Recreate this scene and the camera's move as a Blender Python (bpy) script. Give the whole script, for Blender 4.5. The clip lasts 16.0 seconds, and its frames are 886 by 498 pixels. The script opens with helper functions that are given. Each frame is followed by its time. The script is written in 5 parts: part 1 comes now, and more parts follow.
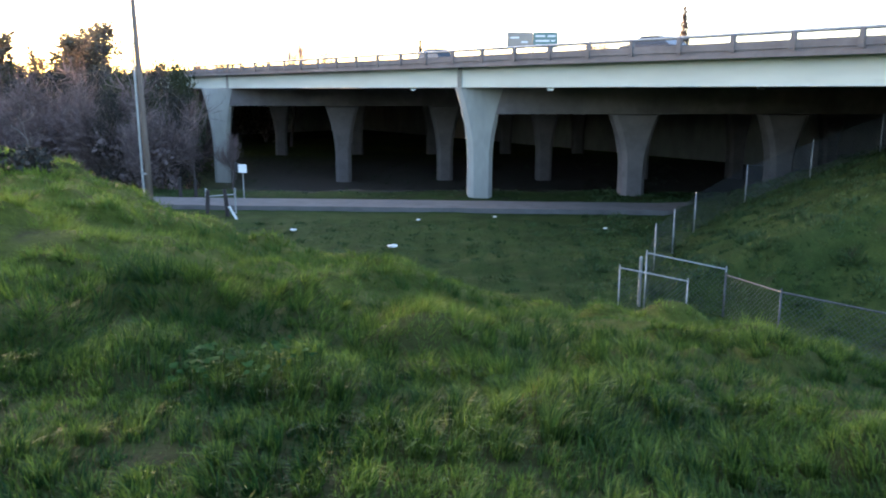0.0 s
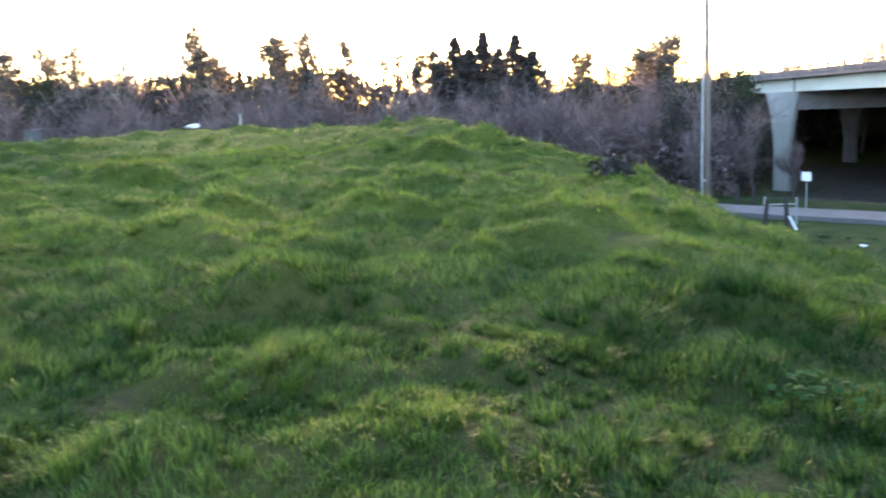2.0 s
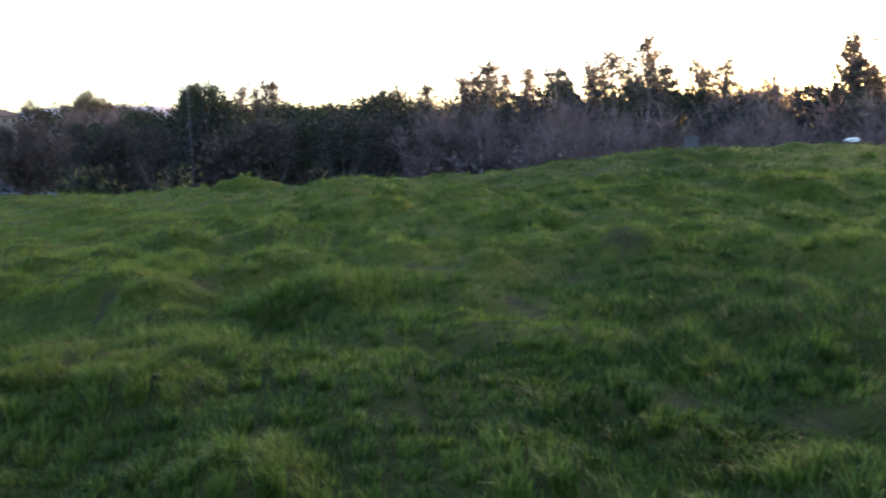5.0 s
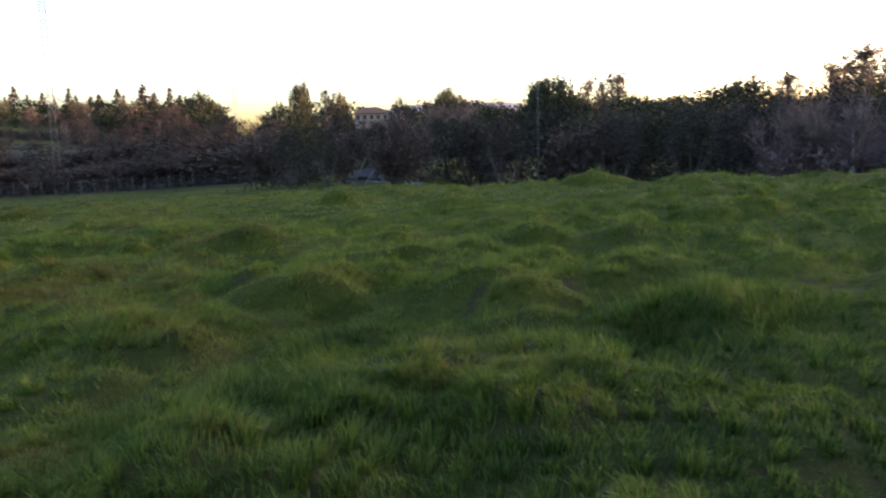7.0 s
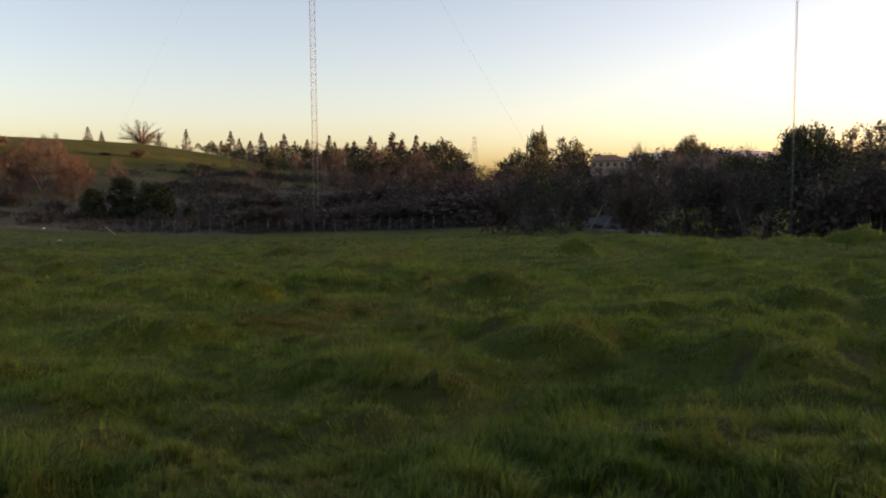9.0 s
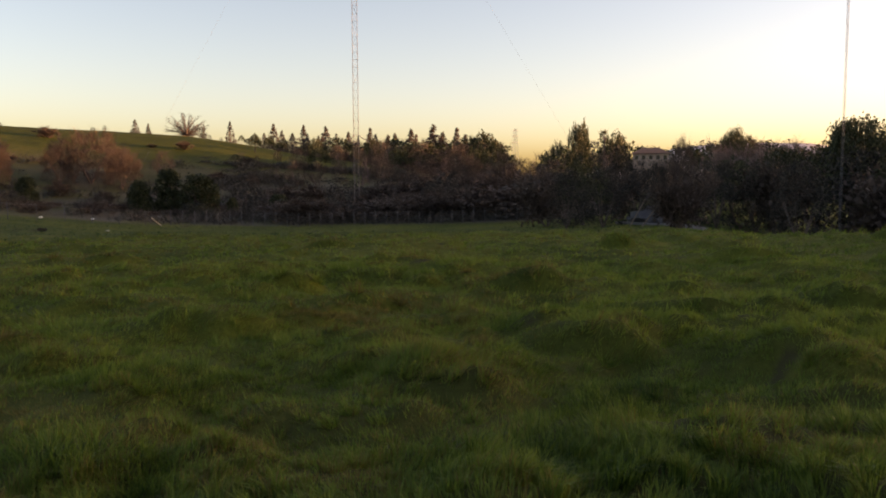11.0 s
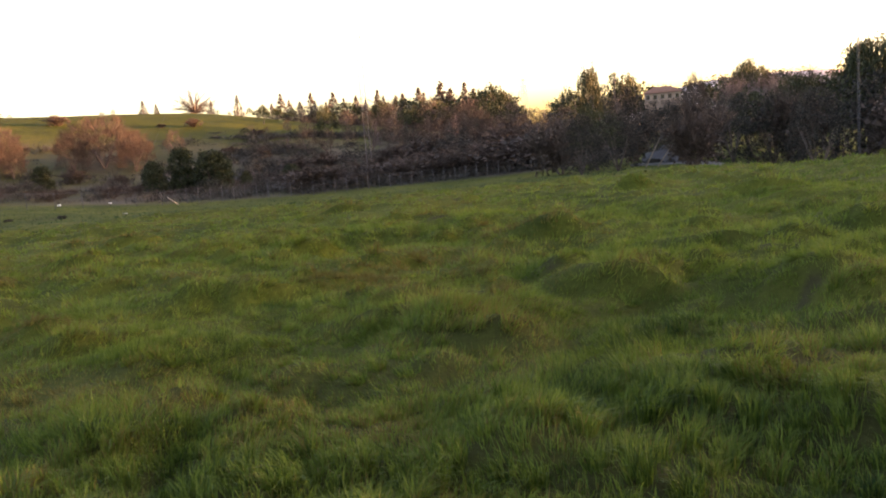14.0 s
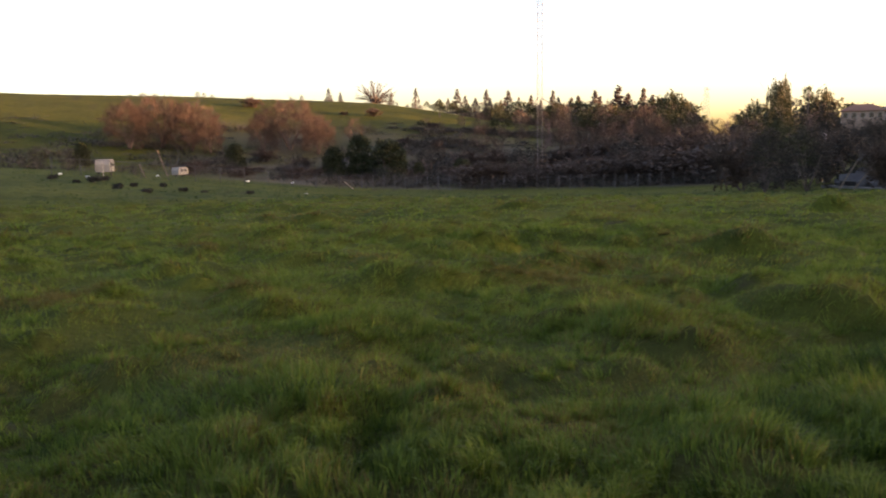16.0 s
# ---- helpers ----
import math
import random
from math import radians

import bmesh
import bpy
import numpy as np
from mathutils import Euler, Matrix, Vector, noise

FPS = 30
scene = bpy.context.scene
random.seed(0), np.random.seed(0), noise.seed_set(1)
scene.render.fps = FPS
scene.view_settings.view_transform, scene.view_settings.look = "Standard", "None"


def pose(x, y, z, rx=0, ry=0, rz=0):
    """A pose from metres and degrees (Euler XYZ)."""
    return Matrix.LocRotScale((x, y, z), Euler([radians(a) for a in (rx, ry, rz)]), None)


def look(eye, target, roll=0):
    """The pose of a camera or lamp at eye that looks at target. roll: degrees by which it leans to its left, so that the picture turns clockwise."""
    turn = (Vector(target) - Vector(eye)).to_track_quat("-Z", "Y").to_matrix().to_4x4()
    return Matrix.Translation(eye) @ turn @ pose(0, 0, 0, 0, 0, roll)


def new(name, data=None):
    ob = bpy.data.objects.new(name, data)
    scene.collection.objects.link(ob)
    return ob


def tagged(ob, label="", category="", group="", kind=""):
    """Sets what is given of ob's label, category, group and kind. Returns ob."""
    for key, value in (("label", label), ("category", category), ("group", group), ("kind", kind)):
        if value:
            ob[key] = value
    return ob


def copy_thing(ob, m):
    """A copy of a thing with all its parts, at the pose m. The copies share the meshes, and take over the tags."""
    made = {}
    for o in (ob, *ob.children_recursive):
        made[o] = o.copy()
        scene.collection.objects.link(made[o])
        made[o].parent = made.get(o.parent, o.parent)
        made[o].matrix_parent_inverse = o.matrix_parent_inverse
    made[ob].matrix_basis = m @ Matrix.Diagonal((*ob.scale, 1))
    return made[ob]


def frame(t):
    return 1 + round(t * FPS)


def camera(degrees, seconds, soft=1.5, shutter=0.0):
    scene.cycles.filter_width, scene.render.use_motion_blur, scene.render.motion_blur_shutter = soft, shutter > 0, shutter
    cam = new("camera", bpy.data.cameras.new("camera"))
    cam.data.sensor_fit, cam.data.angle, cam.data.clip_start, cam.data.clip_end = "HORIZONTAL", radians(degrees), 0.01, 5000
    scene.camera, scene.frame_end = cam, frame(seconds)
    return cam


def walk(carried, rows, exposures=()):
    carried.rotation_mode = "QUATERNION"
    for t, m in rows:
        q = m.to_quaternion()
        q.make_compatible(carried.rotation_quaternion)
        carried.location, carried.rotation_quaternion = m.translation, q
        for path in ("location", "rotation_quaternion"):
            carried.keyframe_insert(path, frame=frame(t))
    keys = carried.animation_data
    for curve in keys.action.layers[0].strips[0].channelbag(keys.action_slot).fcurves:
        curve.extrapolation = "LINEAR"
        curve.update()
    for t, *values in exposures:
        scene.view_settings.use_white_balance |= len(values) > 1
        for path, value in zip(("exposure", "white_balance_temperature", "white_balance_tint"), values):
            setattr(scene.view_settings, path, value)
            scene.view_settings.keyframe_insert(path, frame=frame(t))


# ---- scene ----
cam = camera(58.34, 16.0, soft=1.9, shutter=0.3)
# seconds, eye x, y, z, then yaw, pitch and roll in degrees
ROWS = [
    (0.0, 0.000, 0.000, 1.550, -0.00, -12.07, -0.20),
    (0.5, -0.056, 0.042, 1.539, 5.02, -12.56, 0.84),
    (1.0, -0.170, 0.056, 1.548, 16.34, -11.66, 1.60),
    (1.5, -0.288, 0.077, 1.544, 28.13, -10.76, 2.66),
    (2.0, -0.350, 0.016, 1.571, 38.06, -10.70, 2.89),
    (2.5, -0.426, -0.036, 1.602, 45.53, -9.78, 2.22),
    (3.0, -0.477, -0.089, 1.619, 50.92, -7.89, 0.13),
    (3.5, -0.516, -0.189, 1.600, 57.36, -7.58, 0.03),
    (4.0, -0.532, -0.302, 1.589, 68.11, -8.65, 0.88),
    (4.5, -0.569, -0.381, 1.606, 74.30, -8.45, 0.99),
    (5.0, -0.619, -0.479, 1.614, 81.28, -8.31, 1.35),
    (7.5, -1.294, -1.012, 1.625, 110.76, -6.54, 0.79),
    (8.0, -1.258, -1.111, 1.658, 116.03, -4.31, 0.06),
    (8.5, -1.258, -1.164, 1.657, 119.38, -3.69, 0.64),
    (9.0, -1.225, -1.185, 1.672, 121.91, -4.55, 0.40),
    (9.5, -1.203, -1.200, 1.672, 123.97, -4.89, -0.40),
    (12.0, -1.202, -1.157, 1.703, 126.66, -5.30, 1.99),
    (12.5, -1.168, -1.218, 1.663, 132.44, -6.49, 2.53),
    (13.0, -1.208, -1.168, 1.615, 131.84, -9.20, 4.43),
    (13.5, -1.215, -1.147, 1.621, 127.60, -9.84, 4.33),
    (14.0, -1.222, -1.166, 1.636, 125.60, -8.09, 4.83),
    (14.5, -1.185, -1.196, 1.644, 126.11, -7.19, 2.42),
    (15.0, -1.126, -1.283, 1.633, 130.04, -6.77, 1.00),
    (15.5, -1.068, -1.334, 1.618, 133.54, -7.35, 0.63),
    (16.0, -1.033, -1.395, 1.609, 137.74, -7.50, 0.91),
]
EXPOSURES = [(0.0, 4.0, 5900, 17), (0.5, 4.5, 6000, 16), (1.0, 4.74, 6200, 15), (1.5, 4.68, 6150, 17), (2.5, 4.36, 5900, 18), (3.5, 3.9, 5800, 18), (4.0, 3.52, 5750, 19), (5.0, 3.38, 5750, 20), (7.5, 2.85, 6600, 24), (8.0, 2.57, 7100, 26), (9.0, 2.22, 7700, 27), (12.0, 2.27, 8400, 30), (13.0, 2.5, 8700, 31), (14.0, 3.48, 8000, 31), (14.5, 3.47, 7700, 31), (15.2, 3.1, 7500, 31), (16.0, 2.95, 7500, 31)]
walk(cam, [(t, pose(x, y, z, 90 + pitch, roll, yaw)) for t, x, y, z, yaw, pitch, roll in ROWS], EXPOSURES)

# ---- light: the sun stands just over the far trees, a clear evening sky ----
SUN_BEARING, SUN_HEIGHT, LAST_RAYS = 40.0, 2.2, 1.6
world = bpy.data.worlds.new("evening_sky")
scene.world = world
world.use_nodes = True
wn = world.node_tree.nodes
sky = wn.new("ShaderNodeTexSky")
sky.sky_type = "NISHITA"
sky.sun_disc = False
sky.sun_elevation = radians(SUN_HEIGHT)
sky.sun_rotation = radians(-SUN_BEARING)
sky.air_density, sky.dust_density, sky.ozone_density = 0.6, 1.8, 0.9
world.node_tree.links.new(sky.outputs["Color"], wn["Background"].inputs["Color"])
wn["Background"].inputs["Strength"].default_value = 0.15
sun_data = bpy.data.lights.new("sun", "SUN")
sun_data.energy, sun_data.angle, sun_data.color = 3.6, radians(0.6), (1.0, 0.55, 0.27)
sun = new("sun", sun_data)
sun.matrix_basis = look((0, 0, 60), (60 * math.sin(radians(SUN_BEARING)), -60 * math.cos(radians(SUN_BEARING)), 60 - 60 * math.tan(radians(LAST_RAYS))))


# ---- materials ----
def material(name, rough=0.85, metal=0.0):
    m = bpy.data.materials.new(name)
    m.use_nodes = True
    b = m.node_tree.nodes["Principled BSDF"]
    b.inputs["Roughness"].default_value, b.inputs["Metallic"].default_value = rough, metal
    return m, m.node_tree.nodes, m.node_tree.links, b


def node(ns, kind, **inputs):
    n = ns.new(kind)
    for k, v in inputs.items():
        n.inputs[k.replace("_", " ")].default_value = v
    return n


def ramp(ns, *stops):
    r = ns.new("ShaderNodeValToRGB")
    while len(r.color_ramp.elements) < len(stops):
        r.color_ramp.elements.new(0.5)
    for e, (p, c) in zip(r.color_ramp.elements, stops):
        e.position, e.color = p, (*c, 1)
    return r


def mixed(ns, ls, fac, a, b, mode="MIX"):
    x = ns.new("ShaderNodeMix")
    x.data_type, x.blend_type = "RGBA", mode
    for sock, v in ((x.inputs[0], fac), (x.inputs[6], a), (x.inputs[7], b)):
        if hasattr(v, "links"):
            ls.new(v, sock)
        elif isinstance(v, tuple):
            sock.default_value = (*v, 1)
        else:
            sock.default_value = v
    return x.outputs[2]


def surface(name, low, high, scale, rough=0.85, metal=0.0, bump=0.3, stain=None, stain_scale=0.4, stretch=(1, 1, 1), spec=0.3):
    """A weathered surface: two tones in noise, fine grain, broad stains and bump."""
    m, ns, ls, b = material(name, rough, metal)
    b.inputs["Specular IOR Level"].default_value = spec
    geo = ns.new("ShaderNodeTexCoord")
    mp = ns.new("ShaderNodeMapping")
    mp.inputs["Scale"].default_value = stretch
    ls.new(geo.outputs["Object"], mp.inputs["Vector"])
    n1 = node(ns, "ShaderNodeTexNoise", Scale=scale, Detail=8.0, Roughness=0.65)
    ls.new(mp.outputs[0], n1.inputs["Vector"])
    r = ramp(ns, (0.3, low), (0.7, high))
    ls.new(n1.outputs["Fac"], r.inputs["Fac"])
    col = r.outputs["Color"]
    if stain:
        n2 = node(ns, "ShaderNodeTexNoise", Scale=stain_scale, Detail=5.0, Roughness=0.7)
        ls.new(mp.outputs[0], n2.inputs["Vector"])
        r2 = ramp(ns, (0.45, (0, 0, 0)), (0.72, (1, 1, 1)))
        ls.new(n2.outputs["Fac"], r2.inputs["Fac"])
        col = mixed(ns, ls, r2.outputs["Color"], col, stain)
    ls.new(col, b.inputs["Base Color"])
    if bump:
        n3 = node(ns, "ShaderNodeTexNoise", Scale=scale * 6, Detail=4.0)
        ls.new(mp.outputs[0], n3.inputs["Vector"])
        bp = node(ns, "ShaderNodeBump", Strength=bump, Distance=0.02)
        ls.new(n3.outputs["Fac"], bp.inputs["Height"])
        ls.new(bp.outputs["Normal"], b.inputs["Normal"])
    return m


def foliage(name, dark, light, dry, through_light=0.35, patch_scale=0.25, dry_share=0.7, rough=0.6, ripe_and_shade=False, spread=1.0, sheen=0.25):
    """Leaves or blades: each island has its own tone, patches drift over the ground, light passes through."""
    m, ns, ls, b = material(name, rough)
    b.inputs["Specular IOR Level"].default_value = sheen
    geo = ns.new("ShaderNodeNewGeometry")
    r = ramp(ns, (0.0, dark), (0.75, light), (1.0, dry))
    r.color_ramp.elements[1].position = dry_share
    n1 = node(ns, "ShaderNodeTexNoise", Scale=patch_scale, Detail=4.0, Roughness=0.6)
    ls.new(geo.outputs["Position"], n1.inputs["Vector"])
    mr = node(ns, "ShaderNodeMapRange", From_Min=0.3, From_Max=0.7, To_Min=-0.32, To_Max=0.3)
    ls.new(n1.outputs["Fac"], mr.inputs["Value"])
    n2 = node(ns, "ShaderNodeTexNoise", Scale=patch_scale * 7.0, Detail=3.0, Roughness=0.6)
    ls.new(geo.outputs["Position"], n2.inputs["Vector"])
    mr2 = node(ns, "ShaderNodeMapRange", From_Min=0.3, From_Max=0.7, To_Min=-0.26, To_Max=0.26)
    ls.new(n2.outputs["Fac"], mr2.inputs["Value"])
    both = ns.new("ShaderNodeMath")
    both.operation = "ADD"
    ls.new(mr.outputs[0], both.inputs[0])
    ls.new(mr2.outputs[0], both.inputs[1])
    ad = ns.new("ShaderNodeMath")
    ad.operation = "ADD"
    each = node(ns, "ShaderNodeMapRange", To_Min=0.5 - spread / 2, To_Max=0.5 + spread / 2)
    ls.new(geo.outputs["Random Per Island"], each.inputs["Value"])
    ls.new(each.outputs[0], ad.inputs[0])
    ls.new(both.outputs[0], ad.inputs[1])
    if ripe_and_shade:
        # grass on the tussocks is longer and yellower; shade of the hollows is coloured in
        at = ns.new("ShaderNodeAttribute")
        at.attribute_name = "ripe_and_shade"
        ad2 = ns.new("ShaderNodeMath")
        ad2.operation = "ADD"
        ls.new(ad.outputs[0], ad2.inputs[0])
        ls.new(at.outputs["Fac"], ad2.inputs[1])
        ad = ad2
    ls.new(ad.outputs[0], r.inputs["Fac"])
    ls.new(r.outputs["Color"], b.inputs["Base Color"])
    tr = ns.new("ShaderNodeBsdfTranslucent")
    ls.new(r.outputs["Color"], tr.inputs["Color"])
    mx = node(ns, "ShaderNodeMixShader", Fac=through_light)
    ls.new(b.outputs[0], mx.inputs[1])
    ls.new(tr.outputs[0], mx.inputs[2])
    ls.new(mx.outputs[0], ns["Material Output"].inputs["Surface"])
    return m


def ground_material():
    m, ns, ls, b = material("meadow_soil_and_turf", 0.95)
    b.inputs["Specular IOR Level"].default_value = 0.1
    geo = ns.new("ShaderNodeNewGeometry")
    big = node(ns, "ShaderNodeTexNoise", Scale=0.12, Detail=6.0, Roughness=0.6)
    mid = node(ns, "ShaderNodeTexNoise", Scale=1.1, Detail=6.0, Roughness=0.7)
    fine = node(ns, "ShaderNodeTexNoise", Scale=14.0, Detail=4.0, Roughness=0.7)
    for n in (big, mid, fine):
        ls.new(geo.outputs["Position"], n.inputs["Vector"])
    r1 = ramp(ns, (0.32, (0.045, 0.065, 0.013)), (0.55, (0.085, 0.105, 0.018)), (0.75, (0.125, 0.125, 0.032)))
    ls.new(big.outputs["Fac"], r1.inputs["Fac"])
    r2 = ramp(ns, (0.35, (0.55, 0.6, 0.5)), (0.65, (1.15, 1.1, 1.0)))
    ls.new(mid.outputs["Fac"], r2.inputs["Fac"])
    c = mixed(ns, ls, 1.0, r1.outputs["Color"], r2.outputs["Color"], "MULTIPLY")
    r3 = ramp(ns, (0.3, (0.6, 0.6, 0.55)), (0.7, (1.2, 1.2, 1.1)))
    ls.new(fine.outputs["Fac"], r3.inputs["Fac"])
    c = mixed(ns, ls, 0.8, c, r3.outputs["Color"], "MULTIPLY")
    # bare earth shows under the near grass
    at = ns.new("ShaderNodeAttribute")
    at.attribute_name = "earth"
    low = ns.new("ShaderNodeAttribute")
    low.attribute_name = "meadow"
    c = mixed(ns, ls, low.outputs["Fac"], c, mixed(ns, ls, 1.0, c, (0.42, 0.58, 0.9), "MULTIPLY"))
    hill = ns.new("ShaderNodeAttribute")
    hill.attribute_name = "hill"
    c = mixed(ns, ls, hill.outputs["Fac"], c, mixed(ns, ls, 1.0, c, (0.72, 0.7, 0.42), "MULTIPLY"))
    waste = ns.new("ShaderNodeAttribute")
    waste.attribute_name = "waste"
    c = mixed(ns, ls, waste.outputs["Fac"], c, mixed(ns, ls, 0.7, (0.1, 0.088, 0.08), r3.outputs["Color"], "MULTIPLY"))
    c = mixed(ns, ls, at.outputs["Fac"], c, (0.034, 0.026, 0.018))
    ls.new(c, b.inputs["Base Color"])
    bp = node(ns, "ShaderNodeBump", Strength=0.8, Distance=0.06)
    ls.new(fine.outputs["Fac"], bp.inputs["Height"])
    ls.new(bp.outputs["Normal"], b.inputs["Normal"])
    return m


M_GROUND = ground_material()
M_BLADE = foliage("grass_blade", (0.024, 0.065, 0.012), (0.15, 0.21, 0.034), (0.125, 0.108, 0.029), 0.5, 0.3, 0.8, ripe_and_shade=True, spread=0.42)
M_BLADE_NEAR = foliage("long_grass_blade", (0.012, 0.043, 0.009), (0.142, 0.21, 0.033), (0.142, 0.124, 0.035), 0.45, 0.3, 0.9, 0.5, ripe_and_shade=True, spread=0.8, sheen=0.22)
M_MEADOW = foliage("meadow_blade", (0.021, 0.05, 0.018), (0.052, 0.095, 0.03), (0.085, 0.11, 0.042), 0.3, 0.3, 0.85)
M_WEED = foliage("weed_leaf", (0.018, 0.05, 0.012), (0.035, 0.08, 0.02), (0.06, 0.11, 0.03), 0.25, 0.5, rough=0.85, sheen=0.08)
M_PATH = surface("worn_asphalt", (0.095, 0.092, 0.092), (0.15, 0.146, 0.145), 1.5, 0.9, stain=(0.12, 0.115, 0.11))
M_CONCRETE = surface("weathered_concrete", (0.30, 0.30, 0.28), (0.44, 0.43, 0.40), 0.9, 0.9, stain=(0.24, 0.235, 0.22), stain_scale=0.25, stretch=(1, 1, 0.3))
# darker copy of the concrete: underside shade put into the tone, plus stains
M_CONCRETE_DARK = surface("stained_shaded_concrete", (0.16, 0.143, 0.142), (0.235, 0.21, 0.208), 0.8, 0.9, stain=(0.11, 0.1, 0.098), stain_scale=0.3)
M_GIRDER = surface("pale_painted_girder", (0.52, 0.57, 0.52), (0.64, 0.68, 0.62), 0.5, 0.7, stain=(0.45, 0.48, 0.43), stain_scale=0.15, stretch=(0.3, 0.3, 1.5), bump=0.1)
M_STEEL = surface("galvanised_steel", (0.26, 0.27, 0.28), (0.40, 0.41, 0.42), 6.0, 0.55, 0.6, bump=0.1)
M_MAST = surface("dull_mast_steel", (0.13, 0.125, 0.13), (0.2, 0.19, 0.195), 3.0, 0.8, 0.2, bump=0.0)
M_WIRE = surface("chain_link_wire", (0.07, 0.075, 0.085), (0.12, 0.125, 0.14), 6.0, 0.6, 0.5, bump=0.0)
M_POLE = surface("weathered_pole_wood", (0.13, 0.10, 0.085), (0.24, 0.19, 0.165), 3.0, 0.9, stretch=(4, 4, 0.3))
M_WOOD = surface("greyed_timber", (0.22, 0.2, 0.18), (0.4, 0.37, 0.33), 4.0, 0.9, stretch=(3, 3, 0.5))
M_WHITE = surface("white_enamel", (0.72, 0.72, 0.72), (0.82, 0.82, 0.82), 2.0, 0.5, bump=0.0)
M_BARK = surface("grey_brown_bark", (0.07, 0.055, 0.05), (0.15, 0.125, 0.115), 3.0, 0.95, stretch=(3, 3, 0.5))
M_OLD_POST = surface("blackened_post_wood", (0.025, 0.022, 0.022), (0.06, 0.05, 0.048), 4.0, 0.95, stretch=(3, 3, 0.5))
M_PALE_BARK = surface("pale_bark", (0.26, 0.235, 0.22), (0.42, 0.39, 0.365), 2.0, 0.9, stretch=(3, 3, 0.5))
M_TWIG = foliage("bare_twigs", (0.105, 0.078, 0.077), (0.165, 0.126, 0.124), (0.235, 0.184, 0.18), 0.25, 0.15)
M_TWIG_RED = foliage("russet_twigs", (0.042, 0.032, 0.028), (0.07, 0.051, 0.043), (0.105, 0.076, 0.063), 0.12, 0.15)
M_BRUSH = foliage("tangled_brush", (0.036, 0.035, 0.031), (0.064, 0.06, 0.05), (0.1, 0.09, 0.074), 0.15, 0.08)
M_EUC = foliage("eucalyptus_leaf", (0.075, 0.07, 0.055), (0.125, 0.112, 0.085), (0.18, 0.15, 0.115), 0.42, 0.4)
M_CONIFER = foliage("conifer_needles", (0.06, 0.052, 0.048), (0.105, 0.09, 0.082), (0.15, 0.122, 0.105), 0.5, 0.4)
M_OAK = foliage("oak_leaf", (0.02, 0.03, 0.014), (0.042, 0.052, 0.022), (0.075, 0.075, 0.035), 0.2, 0.4)
M_SCRUB = foliage("scrub_leaf", (0.018, 0.02, 0.018), (0.038, 0.038, 0.034), (0.075, 0.064, 0.056), 0.1, 0.3, sheen=0.12)
M_PALM = foliage("palm_frond", (0.03, 0.045, 0.02), (0.055, 0.07, 0.03), (0.12, 0.1, 0.05), 0.2, 0.3)
# air haze is painted in: the ridge's base colour is pale and purplish
M_RIDGE = surface("haze_toned_ridge", (0.52, 0.44, 0.45), (0.57, 0.49, 0.49), 0.01, 1.0, bump=0.0)
M_STUCCO = surface("peach_stucco", (0.3, 0.23, 0.2), (0.37, 0.29, 0.25), 1.0, 0.9)
M_ROOF = surface("red_tile_roof", (0.16, 0.09, 0.07), (0.26, 0.14, 0.1), 2.0, 0.9)
M_GLASS_DARK = surface("dark_window_glass", (0.02, 0.024, 0.03), (0.04, 0.045, 0.055), 1.0, 0.08, bump=0.0, spec=0.6)
M_SIGN_GREEN = surface("green_sign_sheet", (0.13, 0.21, 0.19), (0.17, 0.25, 0.23), 1.0, 0.5, bump=0.0)
M_SIGN_BACK = surface("bare_sign_back", (0.3, 0.26, 0.22), (0.37, 0.33, 0.28), 1.0, 0.6, bump=0.0)
M_CAR_BLUE = surface("dark_blue_car_paint", (0.03, 0.04, 0.07), (0.04, 0.055, 0.09), 1.0, 0.25, 0.3, bump=0.0, spec=0.6)
M_CAR_RED = surface("dull_red_paint", (0.28, 0.06, 0.05), (0.36, 0.09, 0.07), 1.0, 0.35, bump=0.0)
M_RUBBER = surface("tyre_rubber", (0.015, 0.015, 0.015), (0.03, 0.03, 0.03), 5.0, 0.9)
M_LITTER = surface("crumpled_white_litter", (0.66, 0.66, 0.65), (0.8, 0.8, 0.79), 8.0, 0.7)
M_GREYBOX = surface("dull_grey_paint", (0.06, 0.06, 0.068), (0.095, 0.095, 0.105), 2.0, 0.7)
M_GRUBBY = surface("grubby_white_panel", (0.2, 0.2, 0.2), (0.34, 0.33, 0.32), 1.5, 0.7, stain=(0.2, 0.19, 0.17))
M_DARK = surface("dark_tarpaulin", (0.02, 0.02, 0.022), (0.05, 0.05, 0.055), 2.0, 0.8)


# ---- mesh helpers ----
def mesh_of(name, verts, faces, mat, smooth=False):
    me = bpy.data.meshes.new(name)
    me.from_pydata(verts, [], faces)
    me.materials.append(mat)
    if smooth:
        me.polygons.foreach_set("use_smooth", [True] * len(me.polygons))
    me.update()
    return me


def big_mesh(name, verts, loops, sizes, mat):
    """A large mesh from arrays: vertices, corner indices and the corners of each face."""
    me = bpy.data.meshes.new(name)
    me.vertices.add(len(verts))
    me.vertices.foreach_set("co", np.asarray(verts, np.float32).ravel())
    me.loops.add(len(loops))
    me.loops.foreach_set("vertex_index", np.asarray(loops, np.int32))
    me.polygons.add(len(sizes))
    sizes = np.asarray(sizes, np.int32)
    me.polygons.foreach_set("loop_start", np.concatenate([[0], np.cumsum(sizes)[:-1]]).astype(np.int32))
    me.materials.append(mat)
    me.update(calc_edges=True)
    return me


